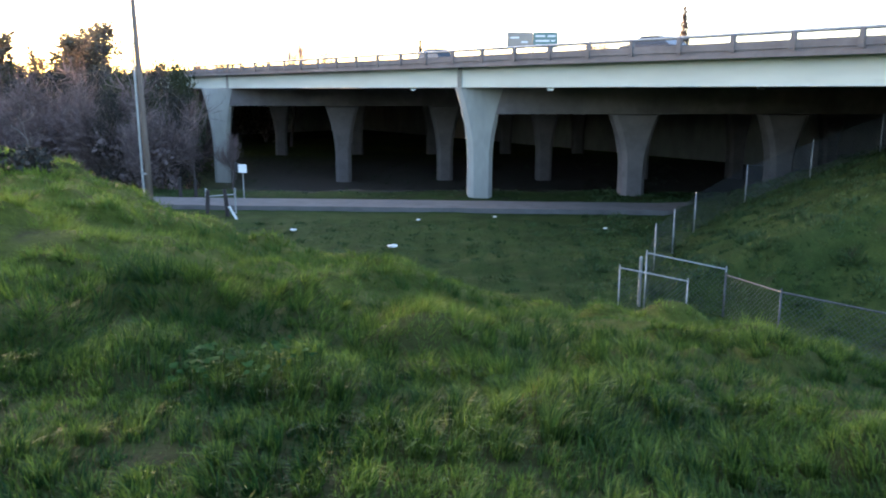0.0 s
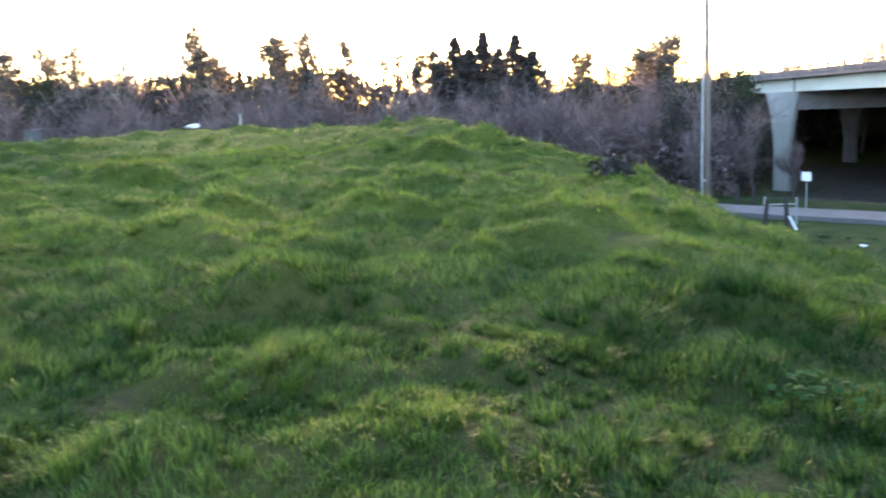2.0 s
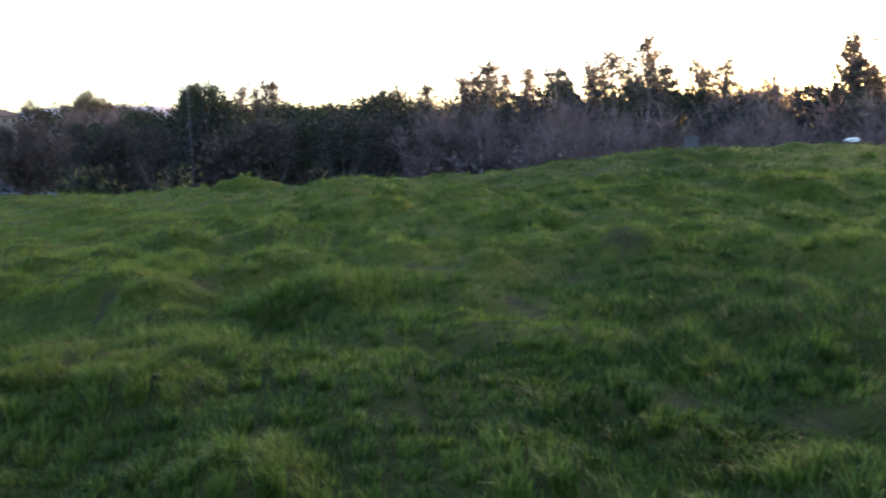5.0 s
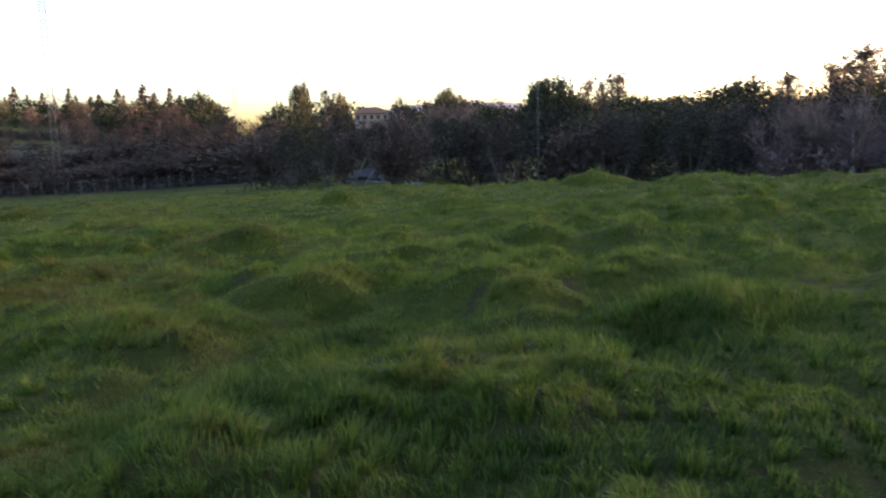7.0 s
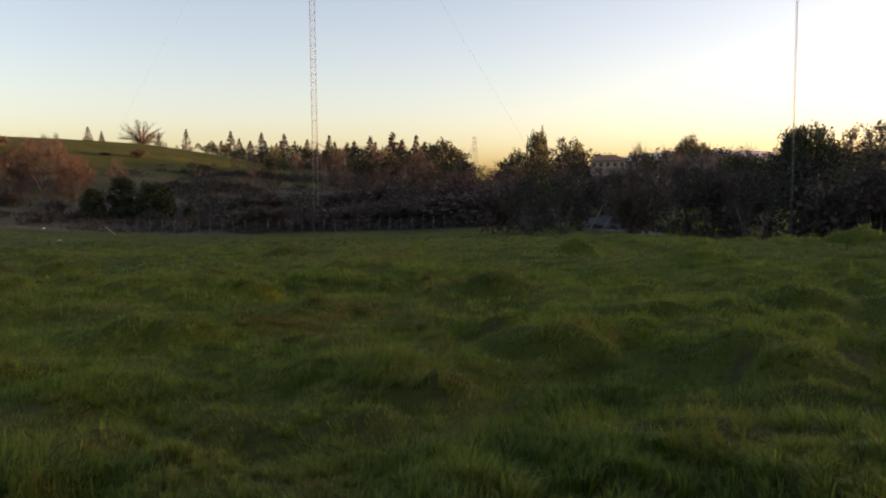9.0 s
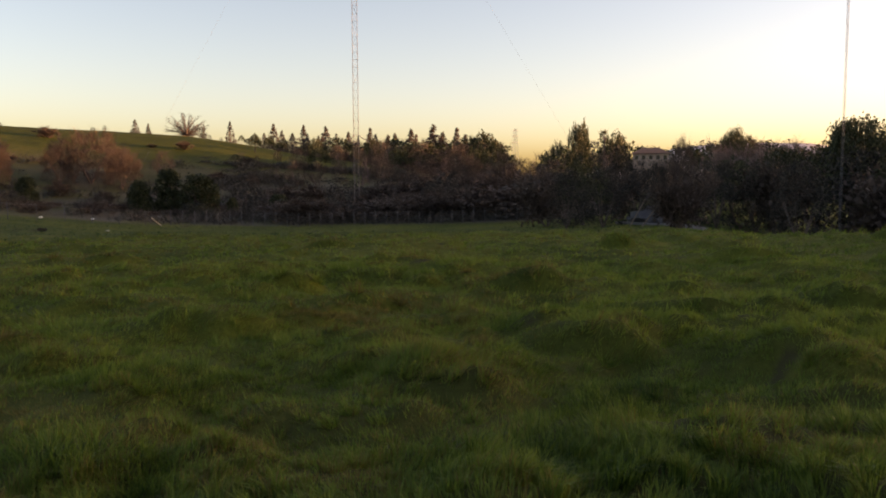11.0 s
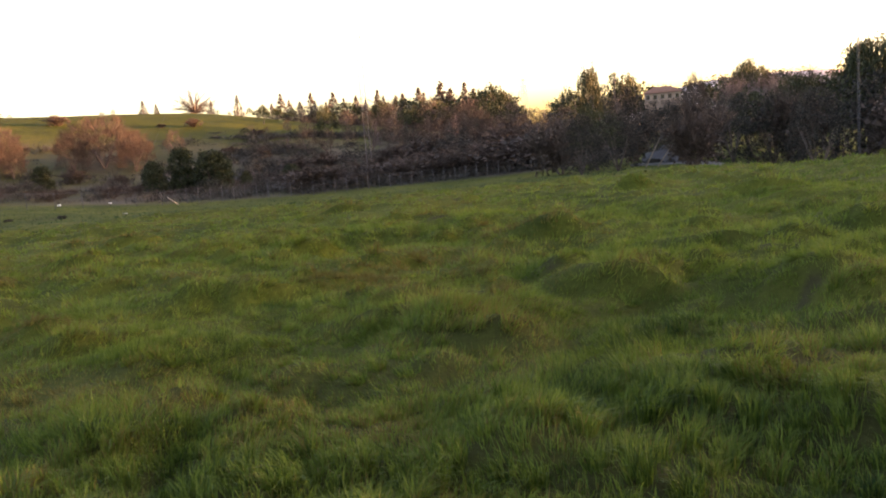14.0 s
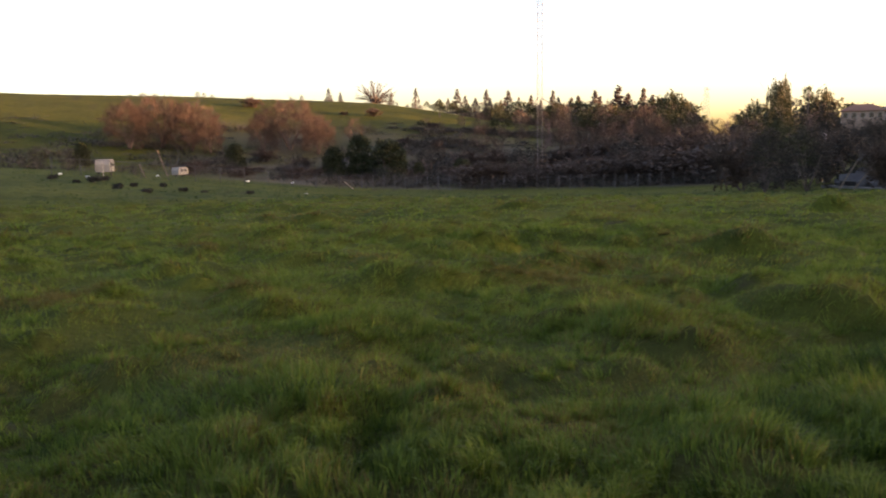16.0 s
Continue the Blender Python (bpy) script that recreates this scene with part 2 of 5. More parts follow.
class Shape:
    """Collects simple solids into one mesh."""

    def join(self, starts):
        """A hidden root plate that ties several stems together."""
        self.f.append(tuple(starts))

    def __init__(self):
        self.v, self.f = [], []

    def hexa(self, pts):
        k = len(self.v)
        self.v += [tuple(p) for p in pts]
        self.f += [tuple(k + i for i in q) for q in ((0, 3, 2, 1), (4, 5, 6, 7), (0, 1, 5, 4), (1, 2, 6, 5), (2, 3, 7, 6), (3, 0, 4, 7))]
        return self

    def box(self, x0, x1, y0, y1, z0, z1):
        return self.hexa([(x0, y0, z0), (x1, y0, z0), (x1, y1, z0), (x0, y1, z0), (x0, y0, z1), (x1, y0, z1), (x1, y1, z1), (x0, y1, z1)])

    def tube(self, path, radii, n=6, caps=True):
        k = len(self.v)
        path = [Vector(p) for p in path]
        for i, p in enumerate(path):
            d = (path[min(i + 1, len(path) - 1)] - path[max(i - 1, 0)]).normalized()
            a = d.cross(Vector((0, 0, 1)) if abs(d.z) < 0.9 else Vector((1, 0, 0))).normalized()
            b = d.cross(a)
            for j in range(n):
                w = 2 * math.pi * j / n
                self.v.append(tuple(p + (a * math.cos(w) + b * math.sin(w)) * radii[i]))
        for i in range(len(path) - 1):
            for j in range(n):
                self.f.append((k + i * n + j, k + i * n + (j + 1) % n, k + (i + 1) * n + (j + 1) % n, k + (i + 1) * n + j))
        if caps:
            self.f.append(tuple(k + j for j in range(n))[::-1])
            self.f.append(tuple(k + (len(path) - 1) * n + j for j in range(n)))
        return self

    def prism(self, outline, y0, y1):
        """An outline in x and z, drawn out along y."""
        k, n = len(self.v), len(outline)
        self.v += [(x, y0, z) for x, z in outline] + [(x, y1, z) for x, z in outline]
        self.f += [tuple(k + i for i in range(n)), tuple(k + n + i for i in range(n))[::-1]]
        self.f += [(k + i, k + n + i, k + n + (i + 1) % n, k + (i + 1) % n) for i in range(n)]
        return self

    def mesh(self, name, mat, smooth=False):
        return mesh_of(name, self.v, self.f, mat, smooth)


def part(name, shape, mat, parent, label="", smooth=False):
    ob = new(name, shape.mesh(name, mat, smooth) if isinstance(shape, Shape) else shape)
    ob.parent = parent
    if label:
        ob["label"] = label
    return ob


def thing(name, at, label, category, group="", kind="", turn=0.0):
    ob = new(name)
    ob.empty_display_size = 0.3
    ob.matrix_basis = pose(*at, 0, 0, turn)
    return tagged(ob, label, category, group, kind)


def lattice(ix, iy, seed):
    h = np.sin(ix * 127.1 + iy * 311.7 + seed * 74.7) * 43758.5453
    return h - np.floor(h)


def vnoise(x, y, seed=0):
    """Smooth value noise in 0 to 1 over arrays."""
    ix, iy = np.floor(x), np.floor(y)
    fx, fy = x - ix, y - iy
    fx, fy = fx * fx * (3 - 2 * fx), fy * fy * (3 - 2 * fy)
    a, b = lattice(ix, iy, seed), lattice(ix + 1, iy, seed)
    c, d = lattice(ix, iy + 1, seed), lattice(ix + 1, iy + 1, seed)
    return (a * (1 - fx) + b * fx) * (1 - fy) + (c * (1 - fx) + d * fx) * fy


def sstep(a, b, x):
    s = np.clip((np.asarray(x, float) - a) / (b - a), 0, 1)
    return s * s * (3 - 2 * s)


# ---- the ground: a mound with a soft brow, a lower meadow, a bank, a far hill ----
# bearing (degrees left of north), brow distance, brow height, foot distance, foot height
MOUND = np.array([
    (-100, 10, -0.3, 24, -3.0), (-60, 8, -0.8, 18, -4.1), (-30, 7, -0.62, 15.5, -4.25), (-20, 8, -0.79, 17, -4.25),
    (-10, 8.5, -0.9, 19, -4.25), (0, 9.5, -0.9, 21, -4.25), (8, 10.5, -0.78, 23, -4.25), (15, 12, -0.58, 24, -4.25),
    (20, 13.5, -0.33, 25, -4.25), (25, 15, 0.06, 27, -4.25), (29, 17, 0.33, 30, -4.25), (34, 20, 0.66, 33, -4.25),
    (38, 23, 0.97, 38, -4.25), (50, 27, 1.05, 45, -4.25), (61, 28, 1.07, 48, -4.25), (66, 27, 1.0, 45, -4.25),
    (71, 26, 0.85, 43, -4.25)])
MOUND_WEST = np.array([
    (76, 25, 0.6, 42, -4.25), (81, 25, 0.4, 42, -4.25), (90, 27, 0.26, 45, -4.25), (98, 28, 0.11, 46, -4.25),
    (106, 30, -0.2, 60, -2.6), (110, 31, -0.36, 76, -2.2), (115, 32, -0.5, 88, -2.85), (118, 33, -0.56, 92, -3.1), (125, 34, -0.64, 94, -3.6),
    (135, 36, -0.72, 95, -3.75), (145, 38, -0.76, 92, -3.15), (156, 40, -0.9, 76, -1.35), (168, 40, -0.6, 80, 0.2), (200, 30, 0.0, 80, -1.0)])
RING = np.concatenate([MOUND, MOUND_WEST])
CORNER, RIDGE_U = np.array([5.5, 21.3]), 0.42


def tussocks(x, y, cell, seed, r0, r1, h0, h1):
    """Rounded grass-grown lumps scattered over the turf."""
    ix, iy = np.floor(x / cell), np.floor(y / cell)
    top = np.zeros_like(x)
    for i in (-1, 0, 1):
        for j in (-1, 0, 1):
            cx, cy = ix + i, iy + j
            a, b, c = lattice(cx, cy, seed), lattice(cx, cy, seed + 1), lattice(cx, cy, seed + 2)
            d2 = (x - (cx + a) * cell) ** 2 + (y - (cy + b) * cell) ** 2
            rad = r0 + (r1 - r0) * c
            top = np.maximum(top, (h0 + (h1 - h0) * lattice(cx, cy, seed + 3) ** 2) * np.clip(1 - d2 / rad ** 2, 0, 1) ** 1.3)
    return top


# single hummocks that stand out of the turf: x, y, half width across, height
KNOLLS_NORTH = np.array([
    (-2.33, 6.18, 0.31, 0.13), (0.36, 6.26, 0.26, 0.12), (-1.08, 8.02, 0.27, 0.12), (2.02, 5.97, 0.14, 0.10), (-3.37, 10.5, 0.44, 0.18),
    (-4.73, 9.93, 0.36, 0.16), (-1.02, 6.19, 0.28, 0.13), (-8.23, 9.58, 0.53, 0.22), (-9.17, 6.62, 0.47, 0.2), (-11.07, 15.09, 0.66, 0.24),
    (-4.49, 7.75, 0.38, 0.16), (-2.31, 5.82, 0.4, 0.17), (-4.86, 6.93, 0.36, 0.16), (-4.85, 6.29, 0.28, 0.14), (-3.82, 2.96, 0.51, 0.2),
    (-2.65, 2.64, 0.41, 0.16), (-3.5, 11.49, 0.43, 0.18), (-7.56, 4.95, 0.35, 0.15), (-1.23, 6.8, 0.28, 0.13), (-8.73, 8.66, 0.34, 0.15),
    (-3.31, 6.65, 0.29, 0.14), (-10.03, 12.38, 0.56, 0.24), (-6.92, 9.35, 0.29, 0.14)])
KNOLLS_WEST = np.array([
    (-22.34, 9.66, 0.6, 0.22), (-14.14, 8.05, 0.75, 0.32), (-18.69, 6.18, 0.3, 0.2), (-13.03, 3.18, 0.33, 0.16), (-9.39, 3.06, 0.55, 0.22),
    (-8.03, 5.07, 0.6, 0.24), (-7.05, 3.74, 0.3, 0.14), (-6.51, 5.5, 0.2, 0.12), (-5.14, 3.96, 0.57, 0.2), (-4.38, 2.44, 0.23, 0.12),
    (-6.9, 7.65, 0.29, 0.14), (-5.41, 7.48, 0.23, 0.13), (-8.18, 7.63, 0.31, 0.15), (-4.12, 4.08, 0.25, 0.12), (-21.41, 9.09, 0.49, 0.2),
    (-8.39, -0.65, 0.6, 0.2), (-14.92, -1.31, 0.26, 0.15), (-23.97, 0.0, 0.5, 0.2), (-14.02, 2.19, 0.29, 0.15), (-13.59, 5.3, 0.3, 0.15),
    (-16.96, 0.76, 0.59, 0.22), (-13.29, -2.6, 0.51, 0.19)])
KNOLLS_SOUTH = np.array([
    (-20.79, -6.05, 0.75, 0.26), (-10.22, 0.37, 0.38, 0.16), (-8.85, -2.22, 0.46, 0.18), (-23.62, -10.41, 0.55, 0.36), (-12.93, -7.56, 0.6, 0.27),
    (-13.44, -10.05, 0.33, 0.18), (-9.04, -4.59, 0.62, 0.24), (-9.23, -2.64, 0.47, 0.2), (-11.79, -4.21, 0.24, 0.14), (-19.24, -18.02, 0.79, 0.26),
    (-28.11, -3.21, 0.86, 0.28), (-7.82, -6.6, 0.4, 0.16), (-11.28, -11.37, 0.46, 0.2), (-5.61, -1.67, 0.5, 0.19), (-16.28, 0.03, 0.54, 0.22),
    (-10.27, -8.91, 0.47, 0.19), (-7.53, -8.68, 0.39, 0.17), (-5.44, -9.9, 0.35, 0.15), (-9.05, -15.31, 0.52, 0.2), (-10.64, -13.72, 0.62, 0.22),
    (-4.31, -5.02, 0.33, 0.15), (-4.64, -3.2, 0.4, 0.18), (-3.77, -5.52, 0.49, 0.18), (-12.39, -18.62, 0.59, 0.22), (-6.63, -4.81, 0.38, 0.17)])
KNOLLS = np.concatenate([KNOLLS_NORTH, KNOLLS_WEST, KNOLLS_SOUTH])


def knolls(x, y):
    """The single hummocks: broad across the slope, steep towards the standing place."""
    top = np.zeros_like(x)
    wob = 0.55 + 0.9 * vnoise(x / 0.3, y / 0.3, 71)
    for cx, cy, wide, tall in KNOLLS:
        m = (np.abs(x - cx) < 2.2 * wide) & (np.abs(y - cy) < 2.2 * wide)
        if not m.any():
            continue
        dx, dy, l = x[m] - cx, y[m] - cy, math.hypot(cx + 0.7, cy + 0.7)
        ux, uy = (cx + 0.7) / l, (cy + 0.7) / l
        deep, across = dx * ux + dy * uy, dx * uy - dy * ux
        deep = np.where(deep < 0, deep / (0.7 * wide), deep / (1.6 * wide))
        d2 = (deep ** 2 + (across / (1.35 * wide)) ** 2) * wob[m]
        top[m] = np.maximum(top[m], tall * min(1.0, 0.35 + l / 14) * np.clip(1 - d2, 0, 1) ** 1.1)
    return top


def lump_height(x, y):
    loose = tussocks(x, y, 0.8, 41, 0.25, 0.55, 0.03, 0.2) + tussocks(x, y, 2.1, 51, 0.7, 1.4, 0.04, 0.19)
    return np.maximum(loose * 0.85, 0.6 * loose + knolls(x, y) * 1.2)


# bearing and height of the far hill
HILL = np.array([(112, 0), (121, -2.6), (128, 3.9), (134, 7.2), (138, 9.9), (140.5, 11.4), (142.5, 12.3), (145, 12.7), (147.5, 12.8), (151, 12.6), (154, 12.6), (157, 12.4), (161, 12.0), (165, 11.6), (195, 12.4)])


def relief(x, y):
    x, y = np.asarray(x, float), np.asarray(y, float)
    r = np.hypot(x, y) + 1e-6
    az = np.degrees(np.arctan2(-x, y))
    az = np.where(az < -100, az + 360, az)
    az = np.where(az > 200, -100 + (az - 200) / 60 * 1.0, az)
    rb, zb, rf, zf = (np.interp(az, RING[:, 0], RING[:, k]) for k in (1, 2, 3, 4))
    zb = zb - 0.08
    p = np.where(zb < 0, 2.0, 1.6)
    q = np.clip(r / rb, 0, 1)
    near = zb * q ** p
    m0 = np.minimum(0, zb * p / rb) * (rf - rb)
    s = np.clip((r - rb) / (rf - rb), 0, 1)
    fall = zb + m0 * (s ** 3 - 2 * s ** 2 + s) + (zf - zb) * (3 * s ** 2 - 2 * s ** 3)
    z = np.where(r < rb, near, fall)
    # the ground sinks beyond the path, under the bridge
    z = z - 2.0 * sstep(40, 58, y) * sstep(-60, -30, x)
    # the freeway bank beside the gully
    dx, dy = x - CORNER[0], y - CORNER[1]
    side = 0.949 * dx - 0.315 * dy
    front = 0.664 * dx + 0.747 * dy
    past = np.maximum(0, 0.6 * (x - 9.5) + 0.8 * (y - 37.0))
    bank = -4.25 + np.minimum(0.42 * side, 0.55 * front) - 0.55 * past
    bank = np.minimum(bank, 1.0)
    z = np.where((side > 0) & (front > 0), np.maximum(z, bank), z)
    # the long grassy hill to the south-west
    rise = np.interp(az, HILL[:, 0], HILL[:, 1]) * (1 - sstep(195, 200, az))
    z = z + rise * sstep(125, 235, r) * (1 - sstep(420, 700, r))
    # the waste land behind the far fence climbs a little
    z = z + 4.6 * sstep(97, 172, r) * sstep(112, 122, az)
    # hummocks
    amp = 0.21 * sstep(1.5, 8, r) + 0.06
    amp = amp * (1 - 0.75 * sstep(45, 90, r))
    hum = (vnoise(x / 2.6, y / 2.6, 3) - 0.5) * 1.0 + (vnoise(x / 1.05, y / 1.05, 5) - 0.5) * 1.0 + (vnoise(x / 0.45, y / 0.45, 7) - 0.5) * 0.5
    amp = amp * (1 - 0.9 * sstep(4.5, 2.5, np.abs(y - 37.0 + 0.08 * (x + 4))) * sstep(16, 14, x) * sstep(-60, -50, x))
    lumps = lump_height(x, y) * (1 - 0.8 * sstep(-1.4, -2.4, z))
    return z - 0.1 + hum * amp * 0.7 + lumps * (0.15 + 0.85 * sstep(1.2, 4.5, r)) * (1 - 0.8 * sstep(45, 90, r))


def bare_share(x, y):
    """Where the turf is thin and the earth shows."""
    b = 0.9 * sstep(0.8, 0.94, vnoise(x / 0.45 + 7, y / 0.45, 11)) * sstep(0.5, 0.65, vnoise(x / 4, y / 4, 12))
    for cx, cy, w in ((-4.48, 3.44, 0.2), (-4.82, 1.55, 0.2), (-4.46, 2.12, 0.22), (-4.31, 2.5, 0.13), (-9.3, 2.95, 0.3), (-9.75, -5.85, 0.16), (-6.38, -2.9, 0.22), (-7.8, -9.0, 0.26), (-8.47, -9.43, 0.2), (-3.92, 7.43, 0.24), (-16.6, 13.2, 0.45), (-1.3, 3.2, 0.18)):
        b = np.maximum(b, np.exp(-(((x - cx) / w) ** 2 + ((y - cy) / w) ** 2)))
    return np.clip(b * (0.45 + 0.75 * sstep(0.3, 0.6, vnoise(x / 0.1, y / 0.1, 17))), 0, 1)


RADII = np.concatenate([[0.0], np.geomspace(0.35, 2.4, 14), np.geomspace(2.45, 14, 110), np.geomspace(14.2, 50, 110), np.geomspace(51, 3500, 80)])
ang = np.radians(np.concatenate([np.arange(-50, 180, 0.46), np.arange(180, 310, 1.6)]))
SPOKES = len(ang)
gx = (-0.6 - RADII[1:, None] * np.sin(ang)[None]).ravel()
gy = (-0.6 + RADII[1:, None] * np.cos(ang)[None]).ravel()
gx, gy = np.concatenate([[-0.6], gx]), np.concatenate([[-0.6], gy])
gv = np.stack([gx, gy, relief(gx, gy)], 1)
rings = len(RADII) - 1
ii, jj = np.meshgrid(np.arange(rings - 1), np.arange(SPOKES), indexing="ij")
jn = (jj + 1) % SPOKES
quads = np.stack([1 + ii * SPOKES + jj, 1 + ii * SPOKES + jn, 1 + (ii + 1) * SPOKES + jn, 1 + (ii + 1) * SPOKES + jj], -1).reshape(-1, 4)[:, ::-1]
hub = np.stack([np.zeros(SPOKES, int), 1 + (np.arange(SPOKES) + 1) % SPOKES, 1 + np.arange(SPOKES)], 1)[:, ::-1]
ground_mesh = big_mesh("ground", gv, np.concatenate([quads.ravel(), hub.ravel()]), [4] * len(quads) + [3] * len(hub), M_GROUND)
ground_mesh.polygons.foreach_set("use_smooth", [True] * len(ground_mesh.polygons))
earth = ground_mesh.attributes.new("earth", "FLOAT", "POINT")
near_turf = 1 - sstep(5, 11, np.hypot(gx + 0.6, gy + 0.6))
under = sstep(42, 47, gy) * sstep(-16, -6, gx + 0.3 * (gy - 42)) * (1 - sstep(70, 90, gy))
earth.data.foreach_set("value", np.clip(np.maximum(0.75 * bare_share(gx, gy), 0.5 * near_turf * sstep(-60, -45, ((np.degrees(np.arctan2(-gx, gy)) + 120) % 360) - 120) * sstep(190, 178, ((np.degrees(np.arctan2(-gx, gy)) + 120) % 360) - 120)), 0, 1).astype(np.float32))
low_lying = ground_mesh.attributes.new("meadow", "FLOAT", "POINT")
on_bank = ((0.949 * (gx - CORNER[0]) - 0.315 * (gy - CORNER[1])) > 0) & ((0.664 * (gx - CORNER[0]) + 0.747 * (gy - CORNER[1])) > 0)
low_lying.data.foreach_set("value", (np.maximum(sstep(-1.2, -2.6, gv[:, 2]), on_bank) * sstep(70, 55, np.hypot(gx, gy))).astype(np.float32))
hill_side = ground_mesh.attributes.new("hill", "FLOAT", "POINT")
hill_side.data.foreach_set("value", sstep(90, 125, np.hypot(gx, gy)).astype(np.float32))
waste_land = ground_mesh.attributes.new("waste", "FLOAT", "POINT")
far_r, far_az = np.hypot(gx, gy), np.degrees(np.arctan2(-gx, gy)) % 360
strip = sstep(95, 101, far_r + 4 * vnoise(gx / 9, gy / 9, 61)) * sstep(185, 135, far_r) * sstep(110, 116, far_az) * sstep(160, 147, far_az)
waste_land.data.foreach_set("value", np.maximum(under, strip * (0.45 + 0.5 * sstep(0.35, 0.6, vnoise(gx / 7, gy / 7, 62)))).astype(np.float32))
ground = tagged(new("ground", ground_mesh), "grassy mound and meadow with uneven hummocky turf", "ground", kind="structure")


def floor_at(x, y):
    return float(relief(np.array([x]), np.array([y]))[0])


def bearing(az, d):
    """A place on the plan by its bearing from the start, in degrees to the left, and its distance."""
    return -d * math.sin(radians(az)), d * math.cos(radians(az))


# the path along the foot of the bridge
def ribbon(name, line, width, mat, label, category, lift=0.03, flat=None):
    sh = Shape()
    pts = []
    for (x0, y0), (x1, y1) in zip(line[:-1], line[1:]):
        n = max(2, int(math.hypot(x1 - x0, y1 - y0) / 1.0))
        pts += [(x0 + (x1 - x0) * i / n, y0 + (y1 - y0) * i / n) for i in range(n)]
    pts.append(line[-1])
    rng = random.Random(5)
    rows = []
    for i, (x, y) in enumerate(pts):
        a, b = pts[max(0, i - 1)], pts[min(len(pts) - 1, i + 1)]
        dx, dy = b[0] - a[0], b[1] - a[1]
        l = math.hypot(dx, dy)
        nx, ny = -dy / l, dx / l
        row = []
        for k in (-1.0, -0.5, 0.0, 0.5, 1.0):
            w = width / 2 * k * (1 + (rng.uniform(-0.05, 0.05) if abs(k) == 1 else 0))
            px, py = x + nx * w, y + ny * w
            row.append((px, py, floor_at(px, py) + lift + 0.16))
        level = sum(p[2] for p in row) / 5 if flat is None else flat
        rows.append([(p[0], p[1], level) for p in row])
    for r in rows:
        for p in r:
            sh.v.append(p)
        for p in (r[0], r[-1]):
            sh.v.append((p[0], p[1], p[2] - 0.5))
    for i in range(len(rows) - 1):
        k, n = i * 7, (i + 1) * 7
        for j in range(4):
            sh.f.append((k + j, n + j, n + j + 1, k + j + 1))
        sh.f.append((k + 5, n + 5, n, k))
        sh.f.append((k + 4, n + 4, n + 6, k + 6))
    return tagged(new(name, sh.mesh(name, mat)), label, category, kind="structure")


ribbon("path", [(-46, 41.5), (-26, 38.8), (-12, 37.2), (0, 36.6), (10, 36.0), (13.5, 36.5)], 2.3, M_PATH, "worn grey asphalt path along the foot of the bridge", "path", flat=-4.13)


# ---- the overpass ----
BR_A = np.array([1.0, 40.0])
BR_AZ = 39.0
BR_U = np.array([-math.sin(radians(BR_AZ)), math.cos(radians(BR_AZ))])
BR_N = np.array([math.cos(radians(BR_AZ)), math.sin(radians(BR_AZ))])
GRADE = -0.012
Z_SOFFIT, Z_SLAB, Z_BARRIER, Z_RAIL = 1.16, 2.13, 2.64, 2.90
S0, S1, WIDE = -46.0, 120.0, 46.0
bridge = thing("overpass_bridge", (1.0, 40.0, -4.25), "concrete freeway overpass on flared columns with a pale edge girder", "bridge", kind="structure")


def along(s, n, z):
    p = BR_U * s + BR_N * n
    return (p[0], p[1], z + GRADE * s + 4.25)


def beam(s0, s1, n0, n1, z0, z1, sh=None):
    sh = sh or Shape()
    return sh.hexa([along(s0, n0, z0), along(s1, n0, z0), along(s1, n1, z0), along(s0, n1, z0), along(s0, n0, z1), along(s1, n0, z1), along(s1, n1, z1), along(s0, n1, z1)])


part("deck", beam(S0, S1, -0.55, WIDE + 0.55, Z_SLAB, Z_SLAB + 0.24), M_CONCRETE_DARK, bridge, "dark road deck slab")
for k in range(14):
    n = 0.05 + k * (WIDE - 0.7) / 13
    g = beam(S0, S1, n + 0.18, n + 0.36, Z_SOFFIT + 0.09, Z_SLAB - 0.002)
    beam(S0, S1, n, n + 0.54, Z_SOFFIT, Z_SOFFIT + 0.088, g)
    if k in (0, 13):
        g = beam(S0, S1, n, n + 0.45, Z_SOFFIT, Z_SLAB - 0.002)
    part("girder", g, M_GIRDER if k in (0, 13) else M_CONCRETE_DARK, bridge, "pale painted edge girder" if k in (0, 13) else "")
for s in (-27.5, 0.3, 27.6, 55):
    st = beam(s - 0.14, s - 0.04, -0.02, 0.05, Z_SOFFIT + 0.01, Z_SLAB - 0.01)
    beam(s + 0.04, s + 0.14, -0.02, 0.05, Z_SOFFIT + 0.01, Z_SLAB - 0.01, st)
    part("stiffener", st, M_CONCRETE, bridge)
for n0, n1 in ((-0.6, -0.28), (WIDE + 0.28, WIDE + 0.6)):
    part("barrier", beam(S0, S1, n0, n1, Z_SLAB + 0.244, Z_BARRIER), M_CONCRETE_DARK, bridge, "weathered concrete barrier")
    part("fascia", beam(S0, S1, n0 - 0.02, n0 + 0.04 if n0 < 0 else n1 + 0.02, Z_SLAB - 0.02, Z_SLAB + 0.12), M_CONCRETE_DARK, bridge)
    rail = Shape().tube([along(S0, (n0 + n1) / 2, Z_RAIL), along(S1, (n0 + n1) / 2, Z_RAIL)], [0.06, 0.06], 8)
    part("guard_rail", rail, M_STEEL, bridge, "weathered tubular steel rail")
post_mesh = Shape()
post_mesh.prism([(-0.10, -0.34), (0.10, -0.34), (0.09, 0.0), (0.06, 0.26), (-0.06, 0.26), (-0.09, 0.0)], -0.07, 0.07)
post_mesh = post_mesh.mesh("rail_post", M_CONCRETE_DARK)
